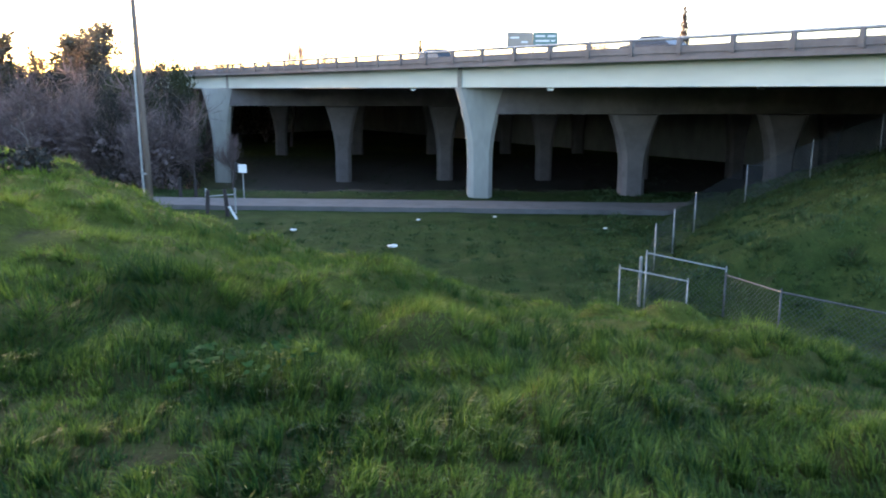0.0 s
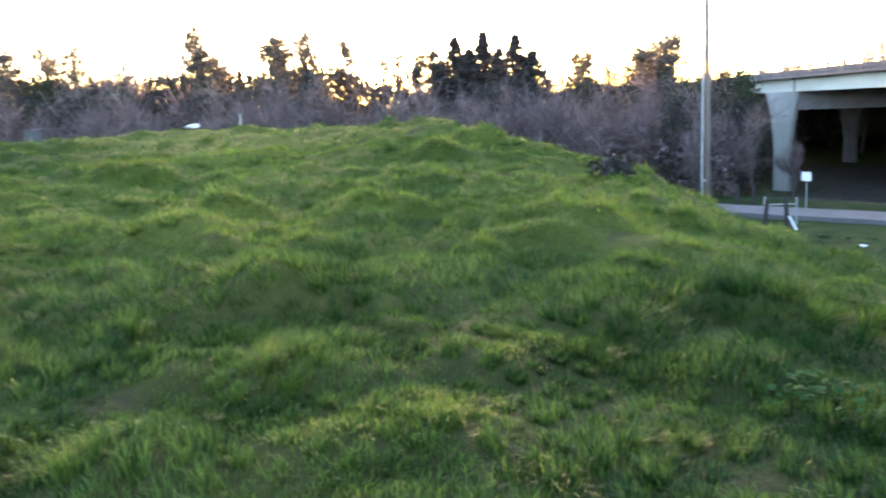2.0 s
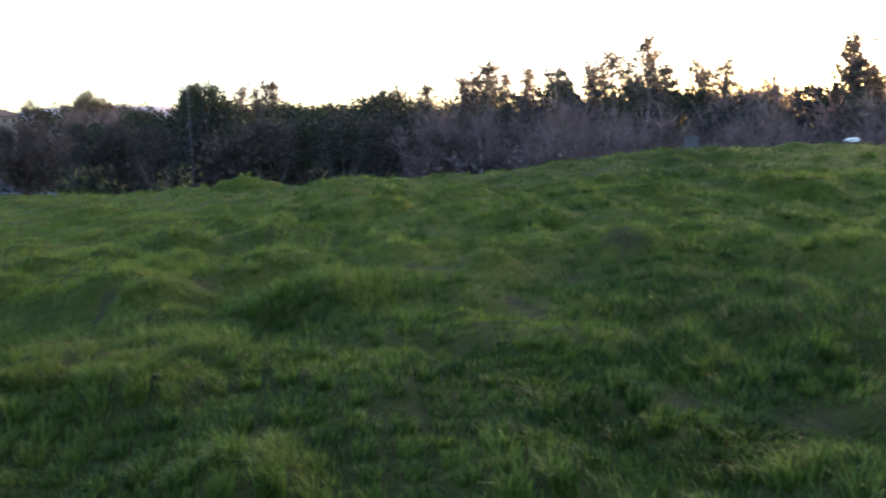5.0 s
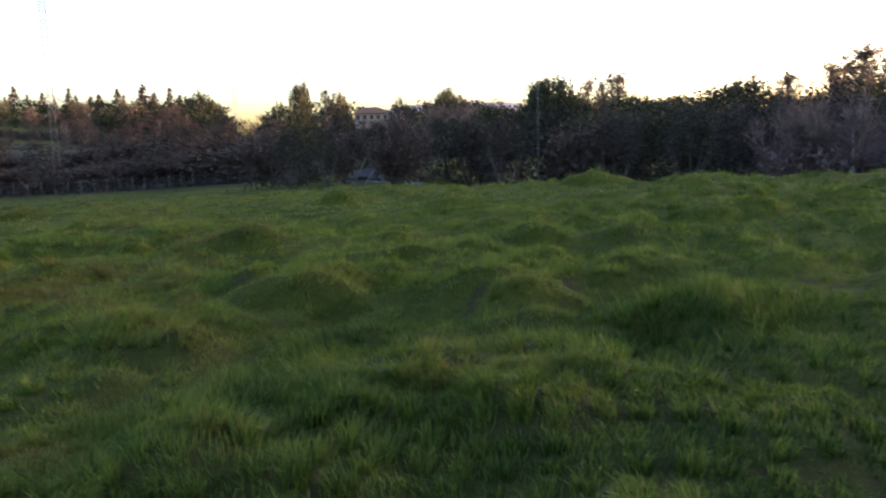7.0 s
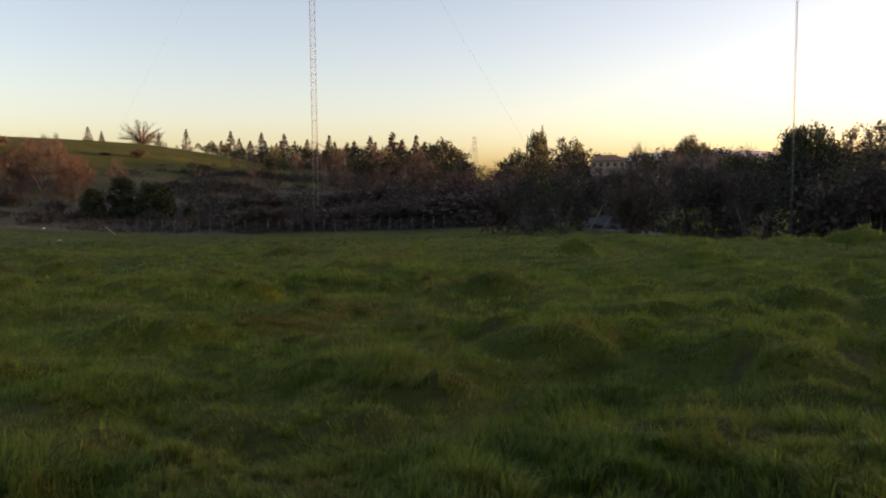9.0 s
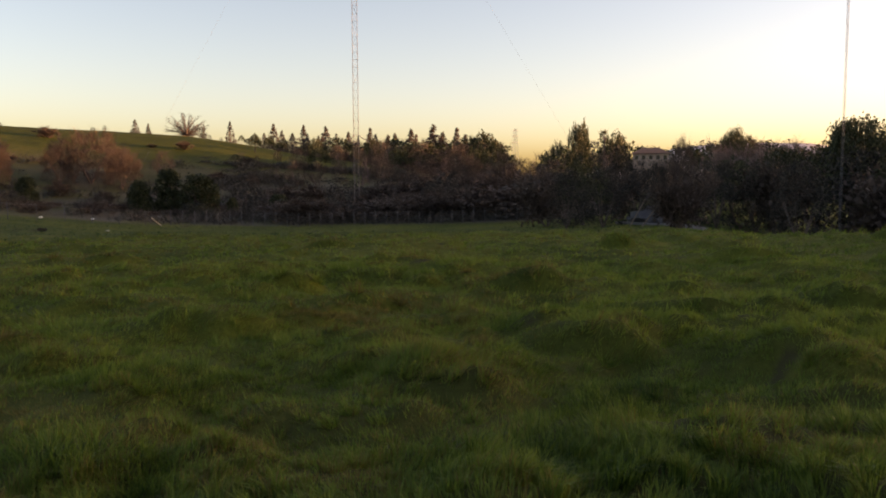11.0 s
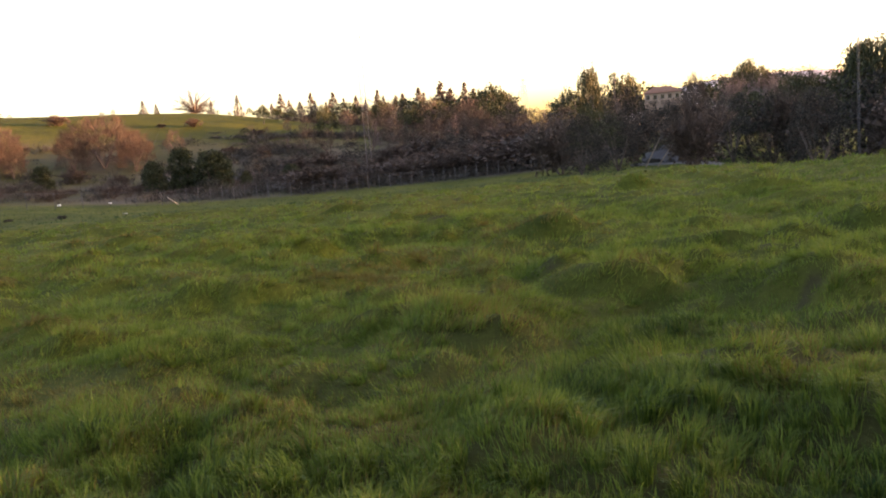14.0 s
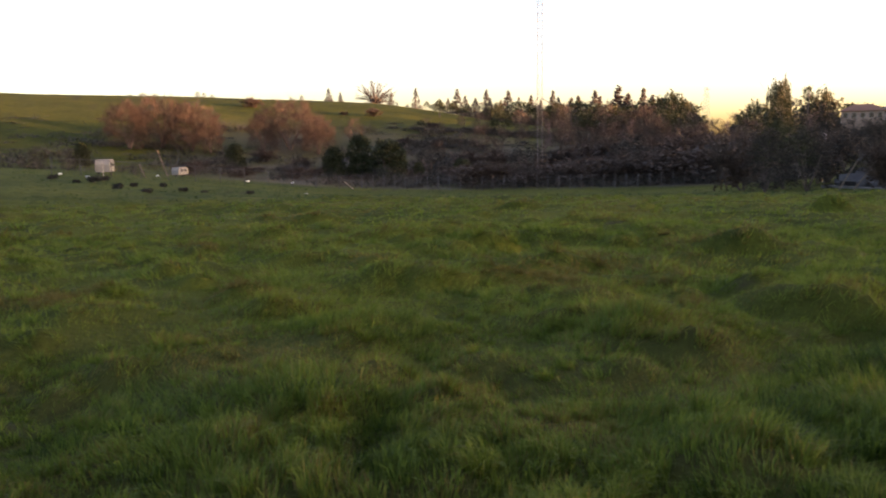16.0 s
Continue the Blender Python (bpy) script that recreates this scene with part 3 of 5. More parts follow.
for n in (-0.56, WIDE + 0.5):
    for i in range(int((S1 - S0) / 2.15)):
        s = S0 + 1 + i * 2.15
        ob = part("rail_post", post_mesh, None, bridge)
        ob.matrix_basis = Matrix.Translation(along(s, n, Z_BARRIER)) @ pose(0, 0, 0, 0, 0, BR_AZ + 90)


def flared_column(height, base=1.22, top=2.55, deep=1.15):
    """A concrete column whose sides sweep out to the cap."""
    sh = Shape()
    steps = 14
    c = 0.22
    for i in range(steps + 1):
        q = i / steps
        w = base + (top - base) * max(0, (q - 0.38) / 0.62) ** 1.9
        z = q * height
        hw, hd = w / 2, deep / 2
        ring = [(-hw + c, -hd), (hw - c, -hd), (hw, -hd + c), (hw, hd - c), (hw - c, hd), (-hw + c, hd), (-hw, hd - c), (-hw, -hd + c)]
        sh.v += [(x, y, z) for x, y in ring]
    for i in range(steps):
        for j in range(8):
            sh.f.append((i * 8 + j, i * 8 + (j + 1) % 8, (i + 1) * 8 + (j + 1) % 8, (i + 1) * 8 + j))
    sh.f += [tuple(range(8))[::-1], tuple(steps * 8 + j for j in range(8))]
    return sh


BENT = Vector((1.0, 0.09, 0)).normalized()
for s in (-27.5, 0.3, 27.6, 55.0):
    head = BR_U * s + BR_N * 0.75
    top = Z_SOFFIT + GRADE * s
    for k in range(7):
        shift = (0.5 if s < 10 else 0.0) - (1.3 if s > 20 and k == 0 else 0.0)
        px, py = head[0] + BENT.x * (8.0 * k + shift), head[1] + BENT.y * (8.0 * k + shift)
        wx, wy = px + BR_A[0], py + BR_A[1]
        foot = floor_at(wx, wy) - 0.4
        tall = top - (1.35 if k else 0.02) - foot
        # columns behind the first get the tone darkened for shade under the deck
        col = part("column", flared_column(tall), M_CONCRETE_DARK if k else M_CONCRETE, bridge, "flared concrete column, stained and toned dark for deck shade" if k else "pale flared concrete column")
        col.matrix_basis = pose(px, py, foot + 4.25, 0, 0, math.degrees(math.atan2(BENT.y, BENT.x)))
    near = -1.2 if s > 20 else 0.0
    cap = Shape().prism([(near, -1.3), (49.4, -1.3), (49.8, -0.6), (49.8, -0.006), (near, -0.006)], -0.56, 0.56)
    # the cross beams carry the same shade in their colour
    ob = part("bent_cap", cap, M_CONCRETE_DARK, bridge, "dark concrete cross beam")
    ob.matrix_basis = pose(head[0], head[1], top + 4.25, 0, 0, math.degrees(math.atan2(BENT.y, BENT.x)))


# retaining walls that close the underpass
def wall_between(name, a, b, z0, z1, thick=0.4):
    d = Vector((b[0] - a[0], b[1] - a[1], 0))
    n = d.normalized().cross(Vector((0, 0, 1))) * thick / 2
    sh = Shape().hexa([(a[0] - n.x, a[1] - n.y, z0), (b[0] - n.x, b[1] - n.y, z0), (b[0] + n.x, b[1] + n.y, z0), (a[0] + n.x, a[1] + n.y, z0),
                       (a[0] - n.x, a[1] - n.y, z1), (b[0] - n.x, b[1] - n.y, z1), (b[0] + n.x, b[1] + n.y, z1), (a[0] + n.x, a[1] + n.y, z1)])
    return tagged(new(name, sh.mesh(name, M_CONCRETE)), "dim concrete retaining wall under the overpass", "wall", kind="structure")


W1, W2, W3 = (BR_A + BR_U * s + BR_N * n for s, n in ((-45, WIDE - 1), (78, WIDE - 1), (78, -3)))
wall_between("wall_east", W1, W2, -7, 1.2)
wall_between("wall_north", W2, W3, -7, 0.1)


# ---- trees ----
class Leaves:
    """Collects many small leaf triangles into one mesh."""

    def __init__(self, seed, coarse=False):
        self.coarse = coarse
        self.rng = np.random.RandomState(seed)
        self.parts = []

    def cloud(self, centre, radius, count, size, squash=1.0, droop=0.0):
        g = self.rng
        if self.coarse:
            count, size = max(3, int(count * 0.3)), size * 1.75
        d = g.normal(0, 1, (count, 3))
        d /= np.linalg.norm(d, axis=1)[:, None] + 1e-9
        p = d * (g.uniform(0.25, 1, count) ** 0.5)[:, None] * radius
        p[:, 2] *= squash
        p += np.array(centre)
        a = g.normal(0, 1, (count, 3))
        a[:, 2] -= droop
        a /= np.linalg.norm(a, axis=1)[:, None]
        b = np.cross(a, g.normal(0, 1, (count, 3)))
        b /= np.linalg.norm(b, axis=1)[:, None] + 1e-9
        s = size * g.uniform(0.5, 1.4, count)[:, None]
        self.parts.append(np.stack([p - b * s * 0.45, p + b * s * 0.45, p + a * s], 1))

    def spikes(self, start, way, width):
        """Thin tapering twigs from start along way."""
        side = np.cross(way, self.rng.normal(0, 1, way.shape))
        side /= np.linalg.norm(side, axis=1)[:, None] + 1e-9
        w = np.asarray(width)[:, None] if np.ndim(width) else width
        self.parts.append(np.stack([start - side * w, start + side * w, start + way], 1))

    def mesh(self, name, mat):
        t = np.concatenate(self.parts)
        return big_mesh(name, t.reshape(-1, 3), np.arange(len(t) * 3), [3] * len(t), mat)


def limbs(rng, sh, start, way, length, radius, depth, tips, spread=0.55, kinks=3):
    """Branches that fork and taper; the ends are gathered in tips."""
    p, d = Vector(start), Vector(way).normalized()
    path, radii = [p.copy()], [radius]
    for i in range(kinks):
        d = (d + Vector((rng.uniform(-1, 1), rng.uniform(-1, 1), rng.uniform(-0.4, 0.7))) * 0.22).normalized()
        p = p + d * (length / kinks)
        path.append(p.copy())
        radii.append(radius * (1 - 0.5 * (i + 1) / kinks))
    sh.tube(path, radii, 5 if depth > 1 else 3, False)
    tips.append((p.copy(), d.copy(), length))
    if depth > 0:
        for i in range(rng.choice((2, 3, 3))):
            k = rng.randint(1, kinks)
            side = Vector((rng.uniform(-1, 1), rng.uniform(-1, 1), rng.uniform(-0.2, 0.8))).normalized()
            limbs(rng, sh, path[k], (d * (1 - spread) + side * spread), length * rng.uniform(0.55, 0.8), radii[k] * 0.65, depth - 1, tips, spread, kinks)


def build_tree(kind, seed, coarse=False):
    """One tree of its kind about 10 m tall, standing at the origin."""
    rng, lv, sh, tips = random.Random(seed), Leaves(seed, coarse), Shape(), []
    root = new(kind)
    bark, leaf = M_BARK, M_EUC
    if kind == "eucalyptus_tree":
        h = 9.6
        lean = rng.uniform(-0.8, 0.8)
        path = [(lean * q * q + rng.uniform(-0.12, 0.12), rng.uniform(-0.15, 0.15), h * q - 0.3 * (1 - q)) for q in (0, 0.2, 0.4, 0.6, 0.8, 1.0)]
        sh.tube(path, [0.26, 0.22, 0.18, 0.13, 0.08, 0.03], 7)
        for i in range(40):
            q = rng.uniform(0.2, 0.98)
            a = rng.uniform(0, 2 * math.pi)
            reach = (1.75 * (1 - q) ** 0.7 + 0.22) * rng.uniform(0.5, 1.3)
            k = min(4, int(q * 5))
            b = Vector(path[k]).lerp(Vector(path[k + 1]), q * 5 - k)
            e = b + Vector((math.cos(a) * reach, math.sin(a) * reach, rng.uniform(0.2, 0.9)))
            sh.tube([b, b.lerp(e, 0.5) + Vector((0, 0, 0.12)), e], [0.055, 0.035, 0.012], 4, False)
            for j in range(6):
                c = b.lerp(e, rng.uniform(0.25, 1.2)) + Vector((rng.uniform(-0.45, 0.45), rng.uniform(-0.45, 0.45), rng.uniform(-0.5, 0.5)))
                lv.cloud(c, rng.uniform(0.12, 0.34), 16, 0.15, 1.0, 0.8)
        lv.cloud(path[-1], 0.35, 50, 0.17, 1.5, 0.4)
    elif kind == "conifer_tree":
        leaf = M_CONIFER
        sh.tube([(0, 0, -0.3), (0.05, 0, 5), (0, 0, 9.9)], [0.22, 0.14, 0.02], 6)
        lobes = [rng.uniform(0.85, 1.15) for k in range(14)]
        for i in range(300 if coarse else 640):
            q = 0.05 + 0.94 * rng.random() ** 1.25
            a = rng.uniform(0, 2 * math.pi)
            edge = (1 - q) * 2.7 * lobes[int(q * 13.9)] * (1 + 0.12 * math.sin(3 * a + q * 21)) + 0.04
            l = edge * math.sqrt(rng.uniform(0.1, 1.0))
            lv.cloud((math.cos(a) * l, math.sin(a) * l, 10 * q - 0.25 * l), 0.12 + 0.3 * (1 - q), 17, 0.16 + 0.08 * (1 - q), 0.7, 0.6)
    elif kind == "oak_tree":
        leaf = M_OAK
        limbs(rng, sh, (0, 0, -0.3), (0, 0, 1), 3.2, 0.4, 3, tips, 0.6)
        for i in range(130):
            a, e = rng.uniform(0, 2 * math.pi), math.asin(rng.uniform(-0.25, 1.0))
            r = rng.uniform(0.72, 1.0)
            lv.cloud((math.cos(a) * math.cos(e) * 5.2 * r, math.sin(a) * math.cos(e) * 5.2 * r, 4.6 + math.sin(e) * 4.7 * r), rng.uniform(0.6, 1.1), 46, 0.27, 0.8)
    elif kind in ("scrub_bush", "evergreen_bush"):
        leaf = M_SCRUB if kind == "scrub_bush" else M_OAK
        for i in range(7):
            a = rng.uniform(0, 2 * math.pi)
            sh.tube([(0, 0, -0.2), (math.cos(a) * 1.2, math.sin(a) * 1.2, 3), (math.cos(a) * 2.4, math.sin(a) * 2.4, 6.2)], [0.12, 0.08, 0.02], 4, False)
        sh.join(range(0, len(sh.v), 12))
        for i in range(115):
            a, q = rng.uniform(0, 2 * math.pi), rng.uniform(0, 1)
            r = (3.7 * math.sqrt(max(0.02, 1 - (q - 0.25) ** 2 * 1.6))) * rng.uniform(0.5, 1.0)
            lv.cloud((math.cos(a) * r, math.sin(a) * r, q * 9.2 + 0.3), rng.uniform(0.6, 1.3), 62, 0.17 if kind == "scrub_bush" else 0.42, 0.9)
    elif kind == "russet_dome":
        # many rising stems under a fine, dense, domed haze of twigs
        leaf = M_TWIG_RED
        for i in range(6):
            a = rng.uniform(0, 2 * math.pi)
            sh.tube([(0, 0, -0.3), (math.cos(a) * 0.9, math.sin(a) * 0.9, 2.5), (math.cos(a) * 3.0, math.sin(a) * 3.0, 7.0)], [0.16, 0.1, 0.02], 4, False)
        sh.join(range(0, len(sh.v), 12))
        g = lv.rng
        for i in range(190):
            a, e = rng.uniform(0, 2 * math.pi), math.asin(rng.uniform(-0.93, 1.0))
            r = rng.uniform(0.25, 1.0) ** 0.45
            c = (math.cos(a) * math.cos(e) * 4.6 * r, math.sin(a) * math.cos(e) * 4.6 * r, 4.6 + math.sin(e) * 4.9 * r)
            lv.cloud(c, rng.uniform(0.5, 1.0), 16, 0.13, 0.95)
            m = 9 if coarse else 44
            up = np.array([[c[0], c[1], c[2] - 1.0]]) / 9.0
            lv.spikes(np.array([c]) + g.normal(0, 0.4, (m, 3)), up * g.uniform(0.6, 1.5, (m, 1)) + g.normal(0, 0.3, (m, 3)), 0.05 if coarse else 0.022)
    elif kind == "round_leafless_tree":
        leaf, g = M_TWIG_RED, lv.rng
        sh.tube([(0, 0, -0.3), (0.1, 0, 1.4), (0, 0.1, 3.0)], [0.32, 0.26, 0.2], 7)
        for i in range(80):
            a, e = rng.uniform(0, 2 * math.pi), math.asin(rng.uniform(-0.6, 1.0))
            tip = Vector((math.cos(a) * math.cos(e) * 5.0, math.sin(a) * math.cos(e) * 5.0, 4.6 + math.sin(e) * 5.2)) * rng.uniform(0.85, 1.0)
            mid = Vector((0, 0, 2.8)).lerp(tip, 0.5) + Vector((rng.uniform(-0.3, 0.3), rng.uniform(-0.3, 0.3), 0.35))
            sh.tube([(0, 0, 2.2), mid, tip], [0.1, 0.055, 0.015], 4, False)
            m = 34
            f = g.uniform(-0.3, 1.0, (m, 1))
            st = np.array(mid)[None] * (1 - f) + np.array(tip)[None] * f
            lv.spikes(st, (np.array(tip) - np.array(mid))[None] * 0.22 + g.normal(0, 0.42, (m, 3)), 0.03)
    elif kind == "palm_tree":
        leaf = M_PALM
        sh.tube([(0, 0, -0.3), (0.1, 0, 4), (0, 0.1, 8.6)], [0.26, 0.2, 0.18], 8)
        # each frond is a stalk that ends in a fan of narrow leaflets
        g = lv.rng
        for i in range(34):
            a, e = rng.uniform(0, 2 * math.pi), rng.uniform(-1.1, 1.4)
            l = rng.uniform(0.5, 0.8)
            way = np.array([math.cos(a) * math.cos(e), math.sin(a) * math.cos(e), math.sin(e)])
            hub_at = np.array([0, 0.1, 8.6]) + way * l
            sh.tube([(0, 0.1, 8.6), tuple(hub_at)], [0.03, 0.02], 3, False)
            fan = way[None] * 0.5 + g.normal(0, 0.3, (11, 3))
            fan[:, 2] -= 0.12
            lv.spikes(np.repeat(hub_at[None], 11, 0), fan, 0.05)
    else:
        # leafless trees: forked limbs and a haze of twigs
        thicket = "thicket" in kind
        leaf = M_TWIG_RED if "russet" in kind else M_TWIG
        bark = M_PALE_BARK if kind == "pale_leafless_tree" else M_BARK
        stems = 6 if thicket else (3 if kind == "russet_tree" else 1)
        for i in range(stems):
            a = rng.uniform(0, 2 * math.pi)
            lean = rng.uniform(0.2, 1.0) if stems > 1 else 0.08
            o = rng.uniform(0, 0.1) if thicket else 0.15 * (stems > 1)
            limbs(rng, sh, (math.cos(a) * o, math.sin(a) * o, -0.3), (math.cos(a) * lean, math.sin(a) * lean, 1), rng.uniform(3.2, 4.2), 0.12 if thicket else 0.2, 2 if thicket or coarse else 3, tips, 0.5)
        g = lv.rng
        for p, d, l in tips:
            m = 31 if thicket else (16 if coarse else 30)
            st = np.array(p)[None] - np.array(d)[None] * (g.uniform(0, 0.8, (m, 1)) * l)
            w = np.array(d)[None] * 0.8 + g.normal(0, 0.62, (m, 3)) + np.array([[0, 0, 0.25]])
            w *= (l * g.uniform(0.18, 0.75, (m, 1)))
            lv.spikes(st, w, (0.036 if thicket else 0.024) * (1.7 if coarse else 1))
            m2 = m
            pick = g.randint(0, m, m2)
            st2 = st[pick] + w[pick] * g.uniform(0.3, 0.9, (m2, 1))
            lv.spikes(st2, w[pick] * 0.35 + g.normal(0, 0.28, (m2, 3)), 0.02)
        if thicket:
            for i in range(36):
                a, r = rng.uniform(0, 2 * math.pi), rng.uniform(0.3, 3.4)
                lv.cloud((math.cos(a) * r, math.sin(a) * r, rng.uniform(0.2, 4.6)), 1.0, 30, 0.34, 0.9)
    # every kind is brought to a height of ten metres
    allz = np.concatenate([q[:, :, 2].ravel() for q in lv.parts])
    grow = 10.0 / float(np.percentile(allz, 99.7))
    lv.parts = [q * grow for q in lv.parts]
    sh.v = [(a * grow, b * grow, c * grow) for a, b, c in sh.v]
    part("trunk", sh.mesh("trunk", bark, True), None, root)
    part("crown", lv.mesh("crown", leaf), None, root)
    return root


LABELS = {
    "eucalyptus_tree": "tall ragged eucalyptus with gaps in its crown", "conifer_tree": "dark pointed conifer with drooping boughs",
    "oak_tree": "dark evergreen oak with a rounded crown", "evergreen_bush": "rounded dark green bush on the waste land", "scrub_bush": "dense dark evergreen scrub at the wood's edge",
    "palm_tree": "fan palm with a round head on a bare trunk", "leafless_tree": "leafless winter tree with a fine twiggy crown",
    "leafless_thicket": "dense leafless brown thicket of many stems", "russet_tree": "russet leafless tree in the low sun",
    "russet_thicket": "dense low thicket of brown winter stems", "round_leafless_tree": "round-headed leafless tree on the hill crest", "russet_dome": "broad russet winter tree with a dense domed crown",
    "pale_leafless_tree": "pale-barked leafless tree before the thicket"}
PROTO = {}


def plant(kind, az, d, top, variant=0, wide=1.0, turn=None, base=None, fine=False):
    """A tree on the bearing az at d metres, with its tip at the height top."""
    x, y = bearing(az, d)
    z = floor_at(x, y) if base is None else base
    s = max(0.8, (top - z)) / 10.0
    turn = (az * 37.0 + d * 11.0) % 360 if turn is None else turn
    m = pose(x, y, z, 0, 0, turn) @ Matrix.Diagonal((s * wide, s * wide, s, 1))
    far = d > {"russet_dome": 146, "scrub_bush": 76, "russet_thicket": 118}.get(kind, 135) and kind not in ("palm_tree", "eucalyptus_tree") and not fine
    key = (kind, 0 if far and kind != "conifer_tree" else variant, far)
    if key not in PROTO:
        PROTO[key] = build_tree(kind, 100 + variant * 7 + len(PROTO), far)
        ob = PROTO[key]
        ob.matrix_basis = m
        tagged(ob, LABELS[kind], "bush" if "bush" in kind or "thicket" in kind else "tree", kind.replace("_", " ") + "s")
        return ob
    src = PROTO[key]
    old = src.matrix_basis.copy()
    src.matrix_basis = Matrix()
    ob = copy_thing(src, m)
    src.matrix_basis = old
    return ob


EUC, CON, THK, BARE = "eucalyptus_tree", "conifer_tree", "leafless_thicket", "leafless_tree"


def grove(rows, d, wide=1.0):
    """Tall ragged trees, each with a lower neighbour."""
    by_angle(EUC, rows, d, wide)
    by_angle(EUC, [(az + 0.75 * math.sin(k * 5.0 + 1), el - 0.7 - 0.5 * math.sin(k * 3.0) ** 2) for k, (az, el) in enumerate(rows)], d + 4, wide)


def by_angle(kind, rows, d, wide=1.0, variants=3, deep=0.06):
    for i, (az, el) in enumerate(rows):
        dist = d * (1 + deep * math.sin(i * 2.7))
        plant(kind, az, dist, 1.6 + dist * math.tan(radians(el)), i % variants, wide * (1 + 0.25 * math.sin(i * 4.1)))


# tall trees against the sunset, by bearing and by the angle of their tips
grove([(28.2, 2.9), (26.6, 1.9), (25.2, 2.6), (24.2, 2.9), (22.8, 4.1), (23.6, 3.3), (29.0, 2.9)], 82, 1.4)
grove([(41.6, 3.7), (40.4, 3.5), (39.0, 3.5), (44.6, 4.8), (46.9, 5.6), (48.7, 4.9), (50.4, 4.8)], 80, 1.25)
by_angle(CON, [(37.3, 4.06), (35.3, 4.4), (36.3, 3.2), (33.07, 4.05), (34.2, 3.2), (31.9, 2.9)], 76, 1.75, 2, 0.03)
grove([(54.4, 5.8), (53.2, 4.0), (55.2, 4.2), (64.1, 4.6), (62.5, 4.9), (65.9, 4.3), (67.7, 6.3)], 86, 1.25)
grove([(69.4, 5.5), (71.2, 4.9), (73.6, 4.4), (75.6, 4.5), (77.6, 4.5), (78.9, 4.8), (80.0, 4.0), (68.4, 4.8)], 98, 1.2)
by_angle(BARE, [(60.4, 3.8), (59.2, 3.2), (57.8, 2.9), (61.3, 3.3)], 84, 0.9, 2)
by_angle(CON, [(55.9, 2.5), (52.2, 2.6)], 80, 1.1, 2)
by_angle(EUC, [(86.0, 3.2), (84.9, 3.5), (83.2, 3.4), (95.7, 3.6), (94.2, 3.8), (93.5, 3.9)], 90, 0.95)
by_angle("oak_tree", [(98.4, 3.8), (98.9, 3.55), (97.8, 3.6)], 84, 0.42, 1, 0.02)
by_angle("oak_tree", [(85.6, 3.0), (89.0, 2.2), (92.4, 2.4), (96.6, 2.6), (102.2, 2.0)], 92, 0.8, 1)
by_angle("oak_tree", [(105.15, 3.35), (105.7, 2.9), (104.5, 2.8), (115.35, 3.75)], 126, 0.27, 1, 0.02)
by_angle("russet_dome", [(108.5, 2.8), (103.9, 2.6), (102.4, 2.3)], 122, 0.4, 1, 0.03)
by_angle(BARE, [(104.0, 2.7), (103.0, 2.3), (100.6, 2.3), (106.4, 2.5)], 110, 0.9, 2)
# the dense leafless belt before them
BELT = np.array([(15.5, 0.1), (18, 0.6), (23, 0.75), (30, 0.7), (40, 1.2), (45, 1.7), (55, 1.9), (66, 1.8), (73, 2.3), (80, 2.3), (90, 2.0), (100, 1.75), (108, 1.3), (112, 1.0), (118, 0.9)])
az, i = 21.4, 0
while az < 118:
    el = float(np.interp(az, BELT[:, 0], BELT[:, 1])) * (0.9 + 0.14 * math.sin(i * 1.9))
    d = 62 + 6 * math.sin(i * 2.3) + (10 if az > 75 else 0) - (12 if az < 26 else 0)
    d2 = d + 9
    if az < 82:
        front, behind, low, high = THK, "scrub_bush", el, el * 0.95 - 0.1
    else:
        front, behind = ("scrub_bush", "oak_tree" if i % 2 else "russet_thicket") if i % 5 else ("russet_thicket", "scrub_bush")
        low, high = el * (0.85 if i % 5 else 0.95), el * (0.95 if i % 2 else 1.05)
    plant(front, az, d, 1.6 + d * math.tan(radians(low)), i % 2, 1.0)
    plant(behind, az + 1.3, d2, 1.6 + d2 * math.tan(radians(high)), i % 2, 0.9)
    az += 2.5
    i += 1
for az, d, el in ((75.5, 64, 1.9), (74.2, 66, 2.2), (78.8, 65, 1.7), (34.4, 55, 0.4), (31.5, 54, 0.2), (27.6, 50, -0.3), (81.4, 68, 1.7)):
    plant("pale_leafless_tree", az, d, 1.6 + d * math.tan(radians(el)), 0, 0.75)
# south-west: firs on the skyline, russet trees below the hill, dark brush behind the fence
DOME, SCRUB = "russet_dome", "scrub_bush"
FIRS = [(139.65, 3.95), (136.85, 3.85), (136.3, 3.4), (134.7, 3.75), (134.3, 3.2), (133.0, 3.7), (131.5, 3.3), (130.1, 3.6), (128.9, 3.1), (127.2, 3.5), (126.7, 3.15), (125.4, 3.8), (124.8, 3.25), (123.9, 3.6), (123.4, 3.1), (137.5, 3.2), (132.4, 3.2), (129.5, 3.15), (145.6, 4.0), (144.9, 3.75), (141.5, 3.75), (135.6, 3.2), (133.7, 3.05), (130.8, 3.0), (128.1, 3.2), (122.6, 2.9)]
for i, (az, el) in enumerate(FIRS):
    d = 250 + 16 * math.sin(i * 2.7)
    plant(CON, az + 0.15 * math.sin(i * 5.3), d, 1.6 + d * math.tan(radians(el)), i % 3, 1.15 + 0.5 * math.sin(i * 4.1) ** 2)
for k in range(24):
    d = 240 + 6 * math.sin(k * 2.2)
    plant("scrub_bush" if k % 3 else "russet_dome", 121.4 + k * 0.82, d, 1.6 + d * math.tan(radians(2.62 + 0.25 * math.sin(k * 1.7))), 0, 1.2)
